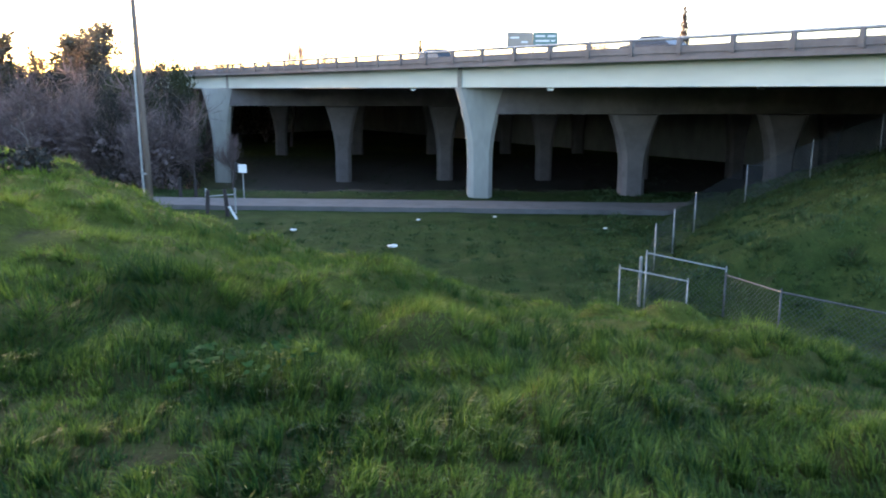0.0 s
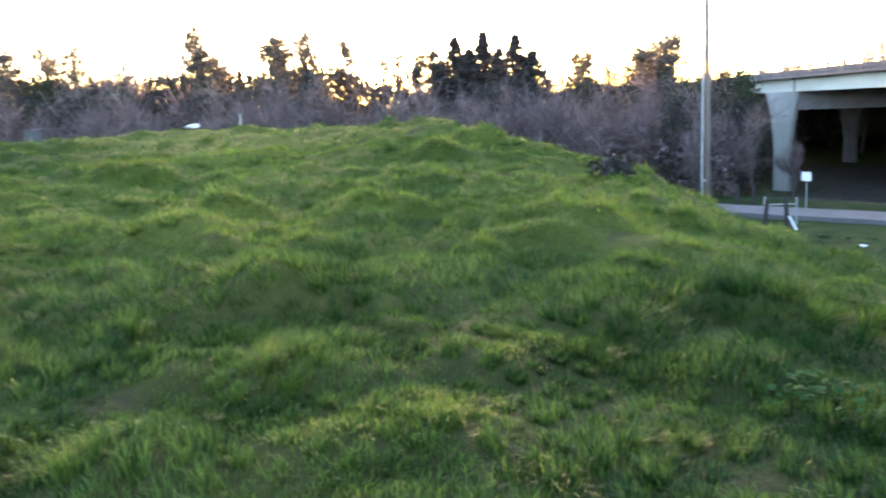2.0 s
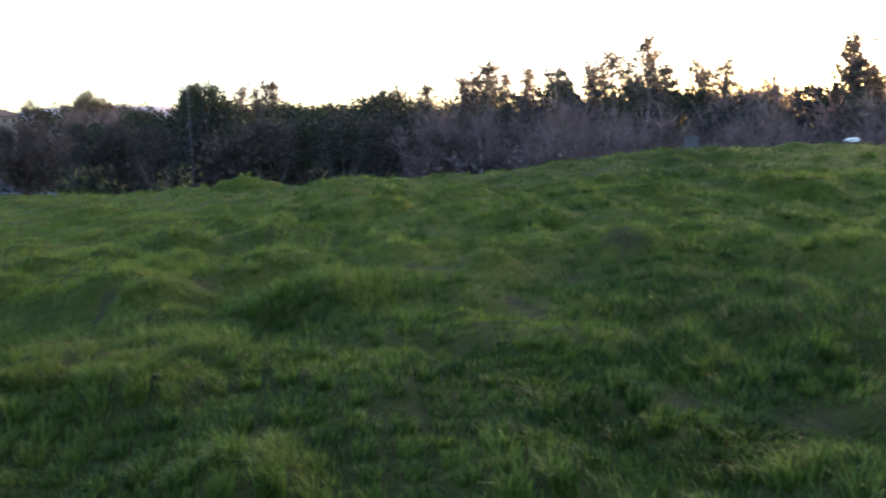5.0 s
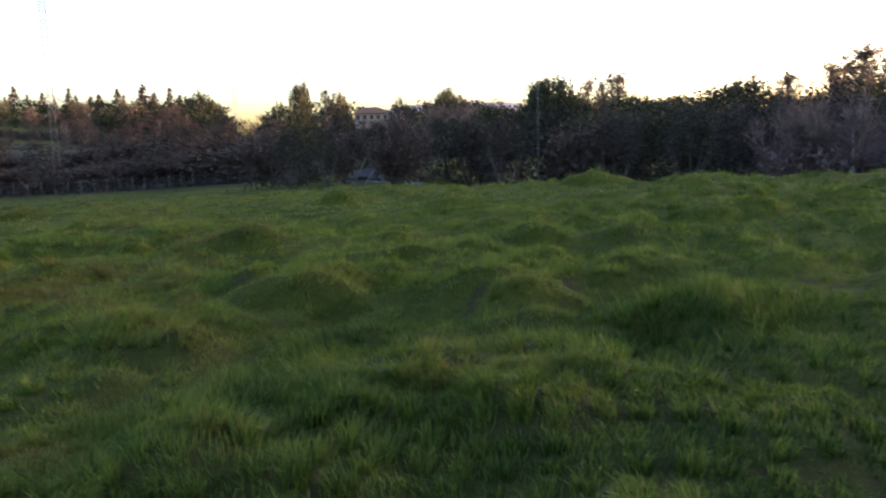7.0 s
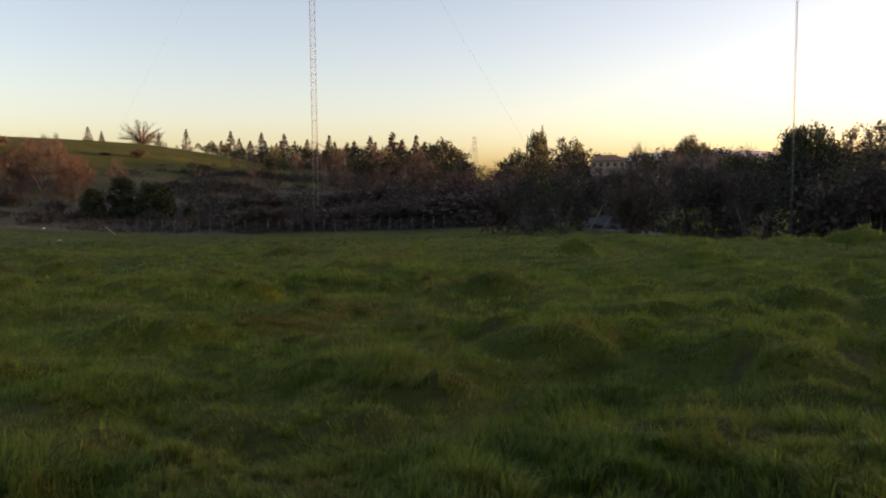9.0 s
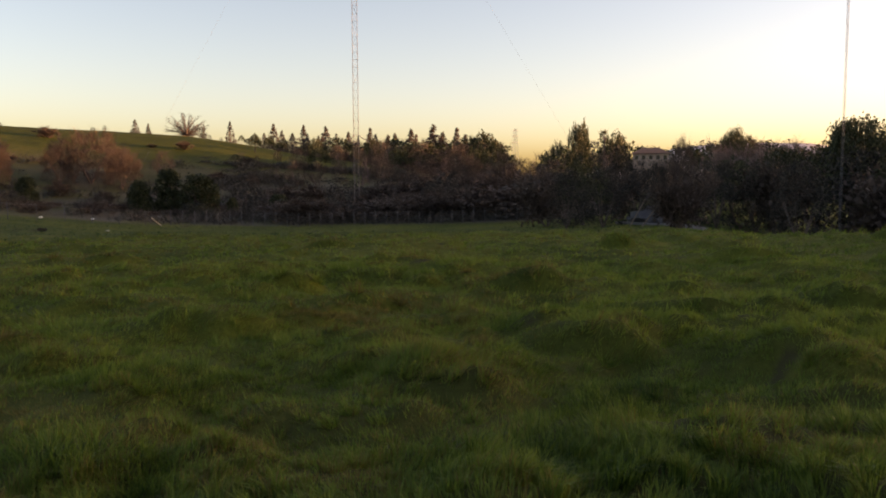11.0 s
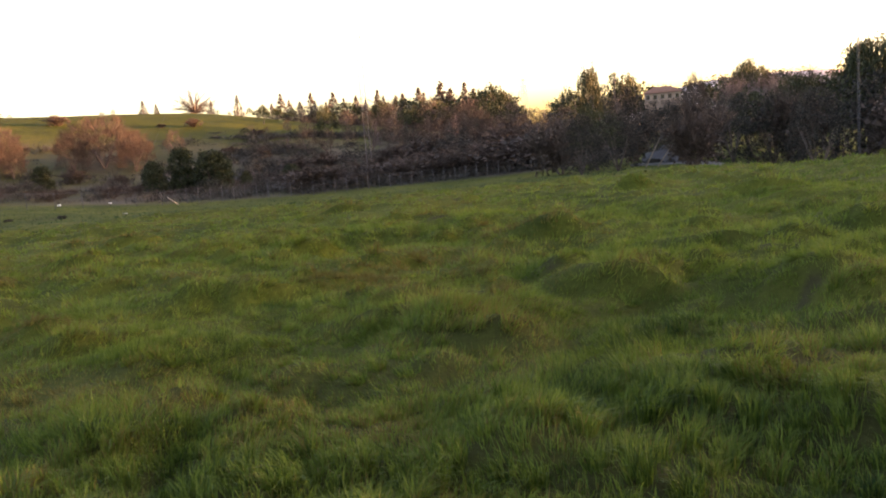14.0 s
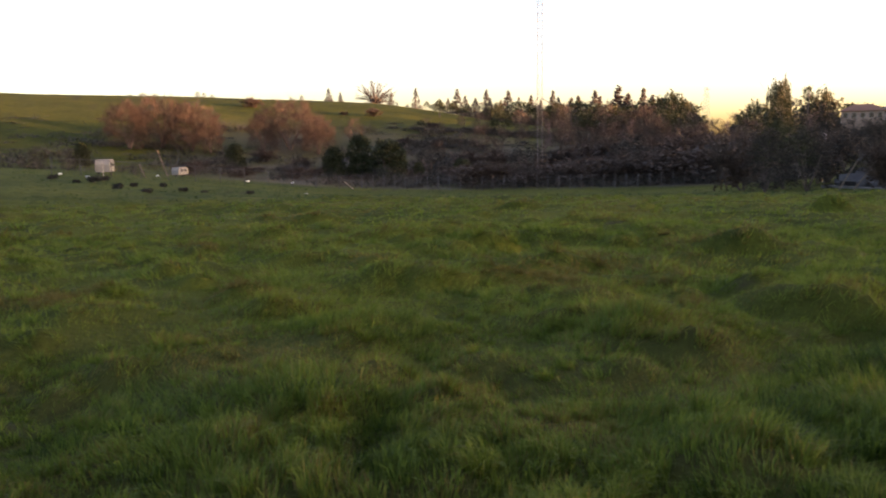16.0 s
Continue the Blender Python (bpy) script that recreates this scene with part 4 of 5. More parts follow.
by_angle("oak_tree", [(121.95, 3.35), (121.2, 2.7), (138.0, 3.05), (137.2, 2.9), (133.9, 2.9), (129.9, 2.8)], 205, 0.6, 1)
by_angle("oak_tree", [(115.65, 3.8), (115.0, 4.05), (115.3, 3.2)], 212, 0.2, 1, 0.01)
by_angle("oak_tree", [(112.75, 3.25), (113.1, 2.7), (116.8, 2.6)], 214, 0.26, 1, 0.01)
by_angle("oak_tree", [(112.4, 3.05)], 235, 0.3, 1)
for az, el in ((111.2, 1.25), (110.2, 1.15), (109.4, 1.3), (112.3, 1.7), (113.2, 1.8), (114.1, 1.7), (115.2, 2.0)):
    plant("scrub_bush", az, 200, 1.6 + 200 * math.tan(radians(el)), 0, 0.9)
plant("palm_tree", 113.57, 215, 1.6 + 215 * math.tan(radians(3.5)), 0, 0.75)
plant("round_leafless_tree", 142.5, 250, 1.6 + 250 * math.tan(radians(4.5)), 0, 1.35, base=12.3, fine=True)
# scattered brown scrub on the slope of the hill
for k in range(0, 16, 2):
    az, d = 138.5 + k * 1.05 + 0.5 * math.sin(k * 3.1), 172 + 22 * math.sin(k * 2.2)
    x, y = bearing(az, d)
    plant("russet_thicket", az, d, floor_at(x, y) + 1.6 + 0.9 * math.sin(k * 1.7), 0, 1.9)
# broad russet domes at the foot of the hill
for az, el, d, w in ((148.5, 3.25, 142, 1.45), (146.6, 2.1, 138, 1.0), (150.3, 2.3, 140, 1.0), (156.9, 3.5, 138, 1.5), (155.0, 3.15, 136, 1.2), (158.9, 3.2, 136, 1.2), (153.8, 2.2, 134, 0.8), (144.0, 2.0, 150, 0.9)):
    plant(DOME, az, d, 1.6 + d * math.tan(radians(el)), 0, w)
# a russet wood closes the skyline before the firs
for k in range(17):
    az = 116.6 + k * 1.42
    d = 176 + 7 * math.sin(k * 1.9)
    el = float(np.interp(az, [116, 117.6, 118.2, 120.6, 121.2, 126, 132, 136, 140], [2.2, 2.2, 1.6, 1.6, 2.2, 2.45, 2.35, 2.1, 1.5])) + 0.22 * math.sin(k * 2.9)
    plant(DOME if k % 4 else "oak_tree", az, d, 1.6 + d * math.tan(radians(el)), 0, 0.95)
for k in range(15):
    az = 117.2 + k * 1.5
    d = 148 + 6 * math.sin(k * 2.6)
    el = float(np.interp(az, [116, 118, 120.8, 122, 130, 136, 140], [1.8, 1.2, 1.2, 1.6, 1.5, 1.0, 0.4])) + 0.25 * math.sin(k * 1.7)
    plant((DOME, "leafless_tree", DOME, "russet_tree")[k % 4], az, d, 1.6 + d * math.tan(radians(el)), 0, 0.95)
for k in range(19):
    d = 226 + 9 * math.sin(k * 2.1)
    plant("oak_tree" if k % 2 else DOME, 121.6 + k * 0.98, d, 1.6 + d * math.tan(radians(2.65 + 0.3 * math.sin(k * 1.9))), 0, 1.45)
# the brush between the fence and the hill
for k in range(33):
    az = 116.5 + k * 1.22
    d = 107 + 6 * math.sin(k * 2.3)
    el = float(np.interp(az, [116, 122, 130, 137, 139, 145, 152, 156], [0.5, -0.5, -1.3, -1.4, -1.7, -1.8, -1.0, -0.6])) + 0.3 * math.sin(k * 1.3)
    plant("russet_thicket" if k % 3 else SCRUB, az, d, 1.6 + d * math.tan(radians(el)), k % 2, 2.4)
for k in range(16):
    az = 118.0 + k * 2.3
    d = 124 + 5 * math.sin(k * 1.9)
    el = float(np.interp(az, [116, 130, 138, 145, 152, 156], [1.2, 0.0, -0.3, -0.7, 0.0, 0.4])) + 0.25 * math.sin(k * 2.3)
    plant(SCRUB if k % 3 == 0 else "russet_thicket", az, d, 1.6 + d * math.tan(radians(el)), k % 2, 1.9)
by_angle("evergreen_bush", [(145.5, 0.0), (143.7, 0.75), (141.8, 0.4), (152.2, 0.3), (161.8, 0.5), (136.5, -1.0), (139.6, -1.2)], 112, 1.05, 2, 0.02)
by_angle("oak_tree", [(138.9, 3.05), (138.0, 3.2), (137.0, 2.95), (136.0, 2.8)], 232, 0.6, 1, 0.02)
by_angle(SCRUB, [(162.6, 0.0), (164.4, 0.3), (158.6, -0.9), (160.4, -0.8)], 98, 1.2, 2)


def brush_field(name, clumps, az0, az1, d0, d1, seed, label, mat):
    """Low tangled winter brush: clumps of rising twigs, thick in drifts across the slope."""
    g = np.random.RandomState(seed)
    az, d = g.uniform(az0, az1, clumps * 3), np.sqrt(g.uniform(d0 ** 2, d1 ** 2, clumps * 3))
    drift = vnoise(az / 3.0, d / 6.0, 81) * 0.6 + vnoise(az / 0.9, d / 2.0, 82) * 0.4
    keep = g.uniform(0, 1, len(az)) < sstep(0.3, 0.6, drift)
    az, d, drift = az[keep][:clumps], d[keep][:clumps], drift[keep][:clumps]
    x, y = -d * np.sin(np.radians(az)), d * np.cos(np.radians(az))
    z = relief(x, y)
    m = 34
    tall = (0.25 + 1.15 * sstep(0.4, 0.8, drift)) * g.uniform(0.6, 1.3, len(x))
    foot = np.repeat(np.stack([x, y, z], 1), m, 0) + g.normal(0, 1, (len(x) * m, 3)) * np.array([0.8, 0.8, 0.0])
    way = g.normal(0, 0.75, (len(x) * m, 3))
    way[:, 2] = 0.6 * np.abs(way[:, 2]) + 0.3
    way *= np.repeat(tall, m)[:, None] * g.uniform(0.5, 1.2, (len(x) * m, 1))
    lift = g.uniform(0, 0.5, len(x) * m) * np.repeat(tall, m)
    foot[:, 2] += lift - 0.05
    side = np.stack([way[:, 1], -way[:, 0], g.normal(0, 0.2, len(way))], 1)
    side *= (0.07 / (np.linalg.norm(side, axis=1) + 1e-6))[:, None]
    t = np.stack([foot - side, foot + side, foot + way], 1)
    return tagged(new(name, big_mesh(name, t.reshape(-1, 3), np.arange(len(t) * 3), [3] * len(t), mat)), label, "brush", kind="stuff")


brush_field("brush", 2600, 113, 142, 98, 176, 3, "low grey-brown winter brush on the waste land", M_BRUSH)
brush_field("brush", 420, 141, 170, 96, 165, 4, "sparse brown brush at the foot of the hill", M_BRUSH)
# bushes on the crest of the hill
for az, tall, w in ((154.5, 1.9, 1.3), (154.1, 1.6, 1.2), (153.6, 1.2, 1.5), (157.2, 1.0, 2.2), (158.0, 1.2, 2.4), (158.8, 0.9, 2.2), (147.6, 1.8, 1.0), (148.3, 1.2, 1.4), (144.9, 1.7, 0.9), (141.0, 1.6, 0.9)):
    x, y = bearing(az, 238)
    plant(SCRUB, az, 238, floor_at(x, y) + tall, 0, w)
for k in range(14):
    az = 117 - k * 1.1
    if 108.8 < az < 111.9:
        continue
    d = 190 + 20 * math.sin(k * 2.1)
    el = 2.0 + 0.3 * math.sin(k * 1.9)
    plant(("scrub_bush", "leafless_tree")[k % 2], az, d, 1.6 + d * math.tan(radians(el)), 0, 0.9)
# the far wood to the west, over which the last sun comes
# mostly hidden by the belt; added to shade the lower slopes of the hill
for k in range(36):
    az = 46 + k * 1.95
    d = 300 + 30 * math.sin(k * 2.3)
    plant(("oak_tree", "scrub_bush")[k % 2], az, d, 1.6 + d * math.tan(radians(2.35 + 0.3 * math.sin(k * 1.3))), 0, 1.5)
# unseen filler row, added to keep low sun off the waste land
for k in range(30):
    d = 264 + 8 * math.sin(k * 1.7)
    plant("scrub_bush", 47 + k * 1.95, d, 1.6 + d * math.tan(radians(1.7 + 0.2 * math.sin(k * 2.1))), 0, 1.7)
# thick growth before the sun, with rounded tops
for k in range(36):
    az = 28.5 + k * 1.5
    d = 80 + (8 if az > 62 else 0) + 4 * math.sin(k * 2.3)
    el = float(np.interp(az, [28, 30, 32, 38, 40, 42, 44, 47, 52, 57, 61, 66, 74, 82], [1.0, 1.0, 2.6, 2.8, 2.2, 1.9, 2.1, 2.5, 2.3, 2.3, 2.0, 2.8, 3.0, 2.7])) + 0.22 * math.sin(k * 1.7)
    plant("scrub_bush" if k % 3 else "oak_tree", az, d, 1.6 + d * math.tan(radians(el)), k % 2, 0.62 if k % 3 else 0.5)
# growth beyond the bridge
for k in range(9):
    d = 104 + 4 * math.sin(k * 2.0)
    plant("scrub_bush", 12.5 + k * 2.1, d, 1.6 + d * math.tan(radians(1.0 + 0.25 * math.sin(k * 2.6))), k % 2, 0.8)
plant(THK, 19.2, 66, 1.2, 1, 0.8)
plant(THK, 17.6, 72, 0.9, 2, 0.7)
for az, d, top, kind, w in ((19.6, 53, 2.3, "scrub_bush", 0.6), (18.5, 57, 2.5, "oak_tree", 0.42), (21.2, 51, 1.9, "oak_tree", 0.45), (17.9, 55, 0.6, "scrub_bush", 0.5), (20.3, 47, 0.2, "leafless_thicket", 0.8), (22.6, 49, 0.9, "scrub_bush", 0.6), (17.3, 51, -0.4, "leafless_tree", 0.5), (14.9, 52, -1.7, "leafless_tree", 0.6)):
    plant(kind, az, d, top, 0, w)


# ---- fences ----
def link_mesh(sh, a, b, h0, h1, step=0.13, wire=0.008):
    """Diagonal wires between two posts a and b, from height h0 to h1 over each foot."""
    a, b = Vector(a), Vector(b)
    length = (b - a).length
    n = max(2, int(length / step))
    tall = h1 - h0
    for sign in (1, -1):
        for i in range(-int(tall / step) - 1, n + 2):
            u0, u1 = i * step, i * step + tall
            q0, q1 = max(0.0, u0), min(length, u1)
            if q1 <= q0:
                continue
            za, zb = h0 + (q0 - u0), h0 + (q1 - u0)
            if sign < 0:
                za, zb = h1 - (q0 - u0), h1 - (q1 - u0)
            p, q = a.lerp(b, q0 / length) + Vector((0, 0, za)), a.lerp(b, q1 / length) + Vector((0, 0, zb))
            w = Vector((0, 0, wire))
            k = len(sh.v)
            sh.v += [tuple(p - w), tuple(q - w), tuple(q + w), tuple(p + w)]
            sh.f.append((k, k + 1, k + 2, k + 3))


def chain_fence(name, feet, tall, label, top_rail=True, step=0.13, post_r=0.025, wire=0.008, mesh=True, steel=M_STEEL, tops=None):
    base = feet[0]
    root = thing(name, base, label, "fence")
    rel = [Vector(f) - Vector(base) for f in feet]
    tops = tops or [tall] * len(rel)

    def post_of(h):
        post = Shape().tube([(0, 0, -0.4), (0, 0, h + 0.04)], [post_r, post_r], 8)
        return post.tube([(0, 0, h + 0.04), (0, 0, h + 0.09)], [post_r * 1.2, post_r * 0.4], 8).mesh("post", steel, True)

    posts = {h: post_of(h) for h in sorted(set(tops))}
    for p, h in zip(rel, tops):
        part("post", posts[h], None, root).matrix_basis = Matrix.Translation(p)
    fabric = Shape()
    for p, q, h, k in zip(rel[:-1], rel[1:], tops[:-1], tops[1:]):
        if top_rail:
            part("rail", Shape().tube([p + Vector((0, 0, h)), q + Vector((0, 0, k))], [0.02, 0.02], 6), steel, root)
        if mesh:
            link_mesh(fabric, p, q, 0.04, min(h, k) - 0.02, step, wire)
    if mesh:
        part("wire_mesh", fabric, M_WIRE, root, "woven wire fabric")
    return root


def spot(az, d, up=0.0):
    x, y = bearing(az, d)
    return (x, y, floor_at(x, y) + up)


g1, g2, g3, g4, g5 = spot(-12.95, 20.5), spot(-17.7, 19.9), spot(-14.78, 21.0), spot(-20.2, 20.6), spot(-23.85, 19.1)
chain_fence("chain_link_gate", [g1, g2], 1.05, "low chain-link gate with a pale top rail", tops=[1.22, 1.0], wire=0.004, post_r=0.019)
chain_fence("chain_link_gate", [g3, g4], 1.3, "taller chain-link panel with a pale top rail at the bank", tops=[1.52, 1.24], wire=0.004, post_r=0.019)
chain_fence("chain_link_fence", [g4, g5, spot(-31, 18.4), spot(-38, 18)], 1.1, "low dull chain-link fence along the foot of the bank", wire=0.006, steel=M_WIRE)
chain_fence("chain_link_fence", [g3, spot(-15.3, 24.5), spot(-16.5, 26.5), spot(-17.85, 29.5), spot(-21.03, 32.5), spot(-24.9, 33.5), spot(-28.75, 35), spot(-32.5, 35), spot(-37, 34)], 1.4, "chain-link fence climbing the grassy bank", top_rail=False, post_r=0.022, wire=0.011, steel=M_STEEL)
gate_post = thing("gate_post", spot(-14.4, 21.2), "stout pale steel post beside the gate", "post")
part("shaft", Shape().tube([(0, 0, -0.3), (0, 0, 1.34)], [0.045, 0.045], 10), M_STEEL, gate_post)
part("cap", Shape().tube([(0, 0, 1.34), (0, 0, 1.4)], [0.052, 0.02], 10), M_STEEL, gate_post)

# the far wire fence round the waste land
far_feet = [spot(a, d) for a, d in ((163.5, 80), (161.8, 80.5), (160.0, 81), (158.2, 82), (156.5, 83), (154.8, 84), (153.2, 85.5), (151.6, 87), (150, 88.5), (148.4, 90), (146.8, 91), (145.2, 92.5), (143.6, 94))]
chain_fence("wire_fence", far_feet, 1.5, "dull wire fence beside the waste land", True, 0.25, 0.028, 0.004, steel=M_WIRE)
far_feet = [spot(143.6 - 0.77 * k, 94 + 0.07 * k) for k in range(44)]
chain_fence("post_and_wire_fence", far_feet, 1.6, "dark post and wire fence below the thicket", False, 0.25, 0.024, 0.006, steel=M_MAST)


# ---- poles, signs and small works ----
def utility_pole(az, d, tall):
    x, y = bearing(az, d)
    root = thing("utility_pole", (x, y, floor_at(x, y)), "tall weathered wooden utility pole with a pale conduit", "pole")
    part("pole", Shape().tube([(0, 0, -0.6), (-0.1, 0, tall * 0.5), (-0.22, 0, tall)], [0.13, 0.115, 0.09], 10), M_POLE, root, smooth=True)
    c = Shape().tube([(-0.22, -0.1, -0.2), (-0.23, -0.13, 3), (-0.24, -0.12, 7.4)], [0.05, 0.05, 0.045], 6)
    part("conduit", c, M_STEEL, root, "pale riser conduit")
    part("cross_arm", Shape().box(-1.3, 1.1, 0.12, 0.24, tall - 1.0, tall - 0.86), M_POLE, root)
    part("strap", Shape().tube([(-0.14, 0, 2.0), (-0.14, 0, 2.08)], [0.16, 0.16], 10), M_STEEL, root)
    return root


utility_pole(20.35, 35.5, 13.0)


def post_sign(at, tall, w, h, face):
    root = thing("post_sign", at, "small white sign plate on a thin metal post", "sign", turn=-14)
    part("post", Shape().tube([(0, 0, -0.3), (0, 0, tall)], [0.03, 0.03], 6), M_STEEL, root)
    sh = Shape().prism([(-w / 2, tall - h), (w / 2, tall - h), (w / 2 + 0.01, tall - h * 0.5), (w / 2, tall), (-w / 2, tall), (-w / 2 - 0.01, tall - h * 0.5)], -0.05, -0.035)
    part("plate", sh, face, root, "white enamel plate")
    part("back_board", Shape().box(-w / 2 - 0.18, -w / 2 - 0.02, -0.03, 0.0, tall - h * 0.9, tall + 0.1), M_DARK, root)
    return root


post_sign(spot(14.15, 40.6), 1.72, 0.45, 0.42, M_WHITE)

bar = thing("path_barrier", spot(15.75, 36.2), "low grey metal barrier beside the path", "barrier", turn=10)
for x in (-0.62, 0.62):
    part("post", Shape().tube([(x, 0, -0.3), (x, 0, 1.15)], [0.045, 0.045], 8), M_STEEL, bar)
part("rail", Shape().tube([(-0.62, 0, 0.8), (0.62, 0, 0.86)], [0.03, 0.03], 6), M_STEEL, bar)
for az, d, h, lean in ((16.7, 35.5, 1.15, 0.04), (15.3, 35.2, 1.2, -0.06), (18.4, 42, 1.0, 0.0), (17.4, 42, 0.95, 0.02)):
    stub = thing("timber_post", spot(az, d), "dark weathered timber post beside the path", "post")
    part("shaft", Shape().tube([(0, 0, -0.3), (lean, 0, h * 0.6), (lean * 2, 0, h)], [0.1, 0.09, 0.08], 7), M_OLD_POST, stub)
leaning = thing("leaning_stake", spot(14.75, 34.6), "short white stake leaning over the verge", "stake")
part("shaft", Shape().box(-0.04, 0.04, -0.04, 0.04, -0.2, 0.62), M_WHITE, leaning)
leaning.matrix_basis = leaning.matrix_basis @ pose(0, 0, 0, 0, -28, 0)


def overhead_sign(at, turn):
    root = thing("road_sign", at, "green freeway sign panel beside a bare brown one on posts", "sign", turn=turn)
    for x in (-1.7, 0.1, 1.9):
        part("post", Shape().tube([(x, 0.1, -0.1), (x, 0.1, 4.0)], [0.07, 0.07], 6), M_STEEL, root)
    part("panel", Shape().box(0.1, 2.35, -0.04, 0.04, 2.75, 4.15), M_SIGN_GREEN, root, "green panel with pale lettering")
    part("panel", Shape().box(-2.3, 0.04, -0.04, 0.04, 2.85, 4.15), M_SIGN_BACK, root, "bare brown panel")
    for x0, x1, z0 in ((0.3, 1.2, 3.72), (1.4, 2.15, 3.72), (0.3, 1.6, 3.3), (1.75, 2.1, 3.3), (0.35, 0.9, 2.92), (-2.0, -1.2, 3.6), (-1.0, -0.4, 3.2)):
        part("lettering_bar", Shape().box(x0, x1, -0.05, -0.043, z0, z0 + 0.16), M_WHITE, root)
    return root


sg = bearing(-6.2, 76)
overhead_sign((sg[0], sg[1], 1.66), -8)


def car(name, at, turn, paint, label, length=4.5, roof=1.42):
    root = thing(name, at, label, "car", turn=turn)
    L = length / 2
    sh = Shape()
    outline = [(-L, 0.32), (-L, 0.72), (-L * 0.93, 0.86), (-L * 0.45, 0.94), (L * 0.72, 0.98), (L * 0.98, 0.9), (L, 0.7), (L, 0.32)]
    sh.prism(outline, -0.87, 0.87)
    part("body", sh, paint, root)
    cab = Shape()
    low, high = [(-L * 0.45, 0.945), (L * 0.72, 0.985)], [(-L * 0.12, roof - 0.04), (L * 0.42, roof - 0.03)]
    cab.hexa([(low[0][0], -0.82, low[0][1]), (low[1][0], -0.82, low[1][1]), (low[1][0], 0.82, low[1][1]), (low[0][0], 0.82, low[0][1]),
              (high[0][0], -0.62, high[0][1]), (high[1][0], -0.62, high[1][1]), (high[1][0], 0.62, high[1][1]), (high[0][0], 0.62, high[0][1])])
    part("cabin_glass", cab, M_GLASS_DARK, root, "dark glazed cabin")
    top = Shape().prism([(-L * 0.14, roof - 0.045), (L * 0.44, roof - 0.035), (L * 0.38, roof), (-L * 0.05, roof)], -0.63, 0.63)
    part("roof", top, paint, root)
    for x in (-L * 0.62, L * 0.62):
        for y in (-0.82, 0.82):
            w = part("wheel", Shape().tube([(x, y - 0.1, 0.32), (x, y + 0.1, 0.32)], [0.32, 0.32], 14), M_RUBBER, root)
            part("rim", Shape().tube([(x, y - 0.11, 0.32), (x, y + 0.11, 0.32)], [0.19, 0.19], 10), M_STEEL, w)
    for y in (-0.62, 0.62):
        part("headlight", Shape().box(-L - 0.012, -L + 0.05, y - 0.16, y + 0.16, 0.62, 0.74), M_WHITE, root)
    return root


def on_deck(s, n):
    p = BR_A + BR_U * s + BR_N * n
    return (float(p[0]), float(p[1]), Z_SLAB + 0.245 + GRADE * s)


car("car", on_deck(-3.9, 10.6), BR_AZ + 90, M_CAR_BLUE, "dark blue saloon car on the overpass")
car("pickup_truck", on_deck(19.5, 13.5), BR_AZ - 90, M_CAR_RED, "dull red car on the overpass", 4.8, 1.7)

# luminaires under the deck and a lamp post on it
for s, n in ((4.5, 0.3), (-5.6, 0.3), (12.5, 12.0), (-1.0, 11.0), (-4.2, 11.5), (-9.5, 11.0)):
    p = along(s, n, Z_SOFFIT)
    lampbox = thing("deck_lamp", (p[0] + BR_A[0], p[1] + BR_A[1], p[2] - 4.25), "small pale lamp housing under the bridge", "lamp", "lamps under the bridge")
    part("housing", Shape().prism([(-0.16, -0.02), (0.16, -0.02), (0.12, -0.16), (-0.12, -0.16)], -0.12, 0.12), M_WHITE, lampbox)
    part("bracket", Shape().box(-0.03, 0.03, -0.03, 0.03, -0.018, 0.12), M_STEEL, lampbox)
mast_at = on_deck(36.0, 10.0)
lp = thing("street_lamp", mast_at, "thin grey lamp post on the overpass", "street lamp")
part("pole", Shape().tube([(0, 0, 0), (0, 0, 3.6)], [0.07, 0.05], 6), M_STEEL, lp)
part("head", Shape().prism([(-0.05, 3.58), (0.05, 3.58), (0.07, 3.72), (-0.07, 3.72)], -0.16, 0.16), M_STEEL, lp)

# trees that look over the deck
for az, d, el, kind, v in ((10.8, 96, 3.0, "leafless_tree", 0), (-11.3, 120, 3.2, "leafless_tree", 1), (-16.35, 150, 4.7, "conifer_tree", 0), (1.6, 125, 2.6, "conifer_tree", 1), (17.0, 110, 1.6, "leafless_tree", 0), (15.2, 110, 1.5, "leafless_tree", 1), (8.0, 130, 1.9, "scrub_bush", 0), (-9.8, 130, 2.7, "leafless_tree", 0), (-13.4, 130, 2.9, "leafless_tree", 1)):
    plant(kind, az, d, 1.6 + d * math.tan(radians(el)), v, 0.55)
x, y = bearing(-16.3, 151)
ant = thing("slender_mast", (x, y, floor_at(x, y)), "slender pale mast above the conifer", "mast")
part("pole", Shape().tube([(0, 0, 0), (0, 0, 24)], [0.16, 0.08], 6), M_STEEL, ant)


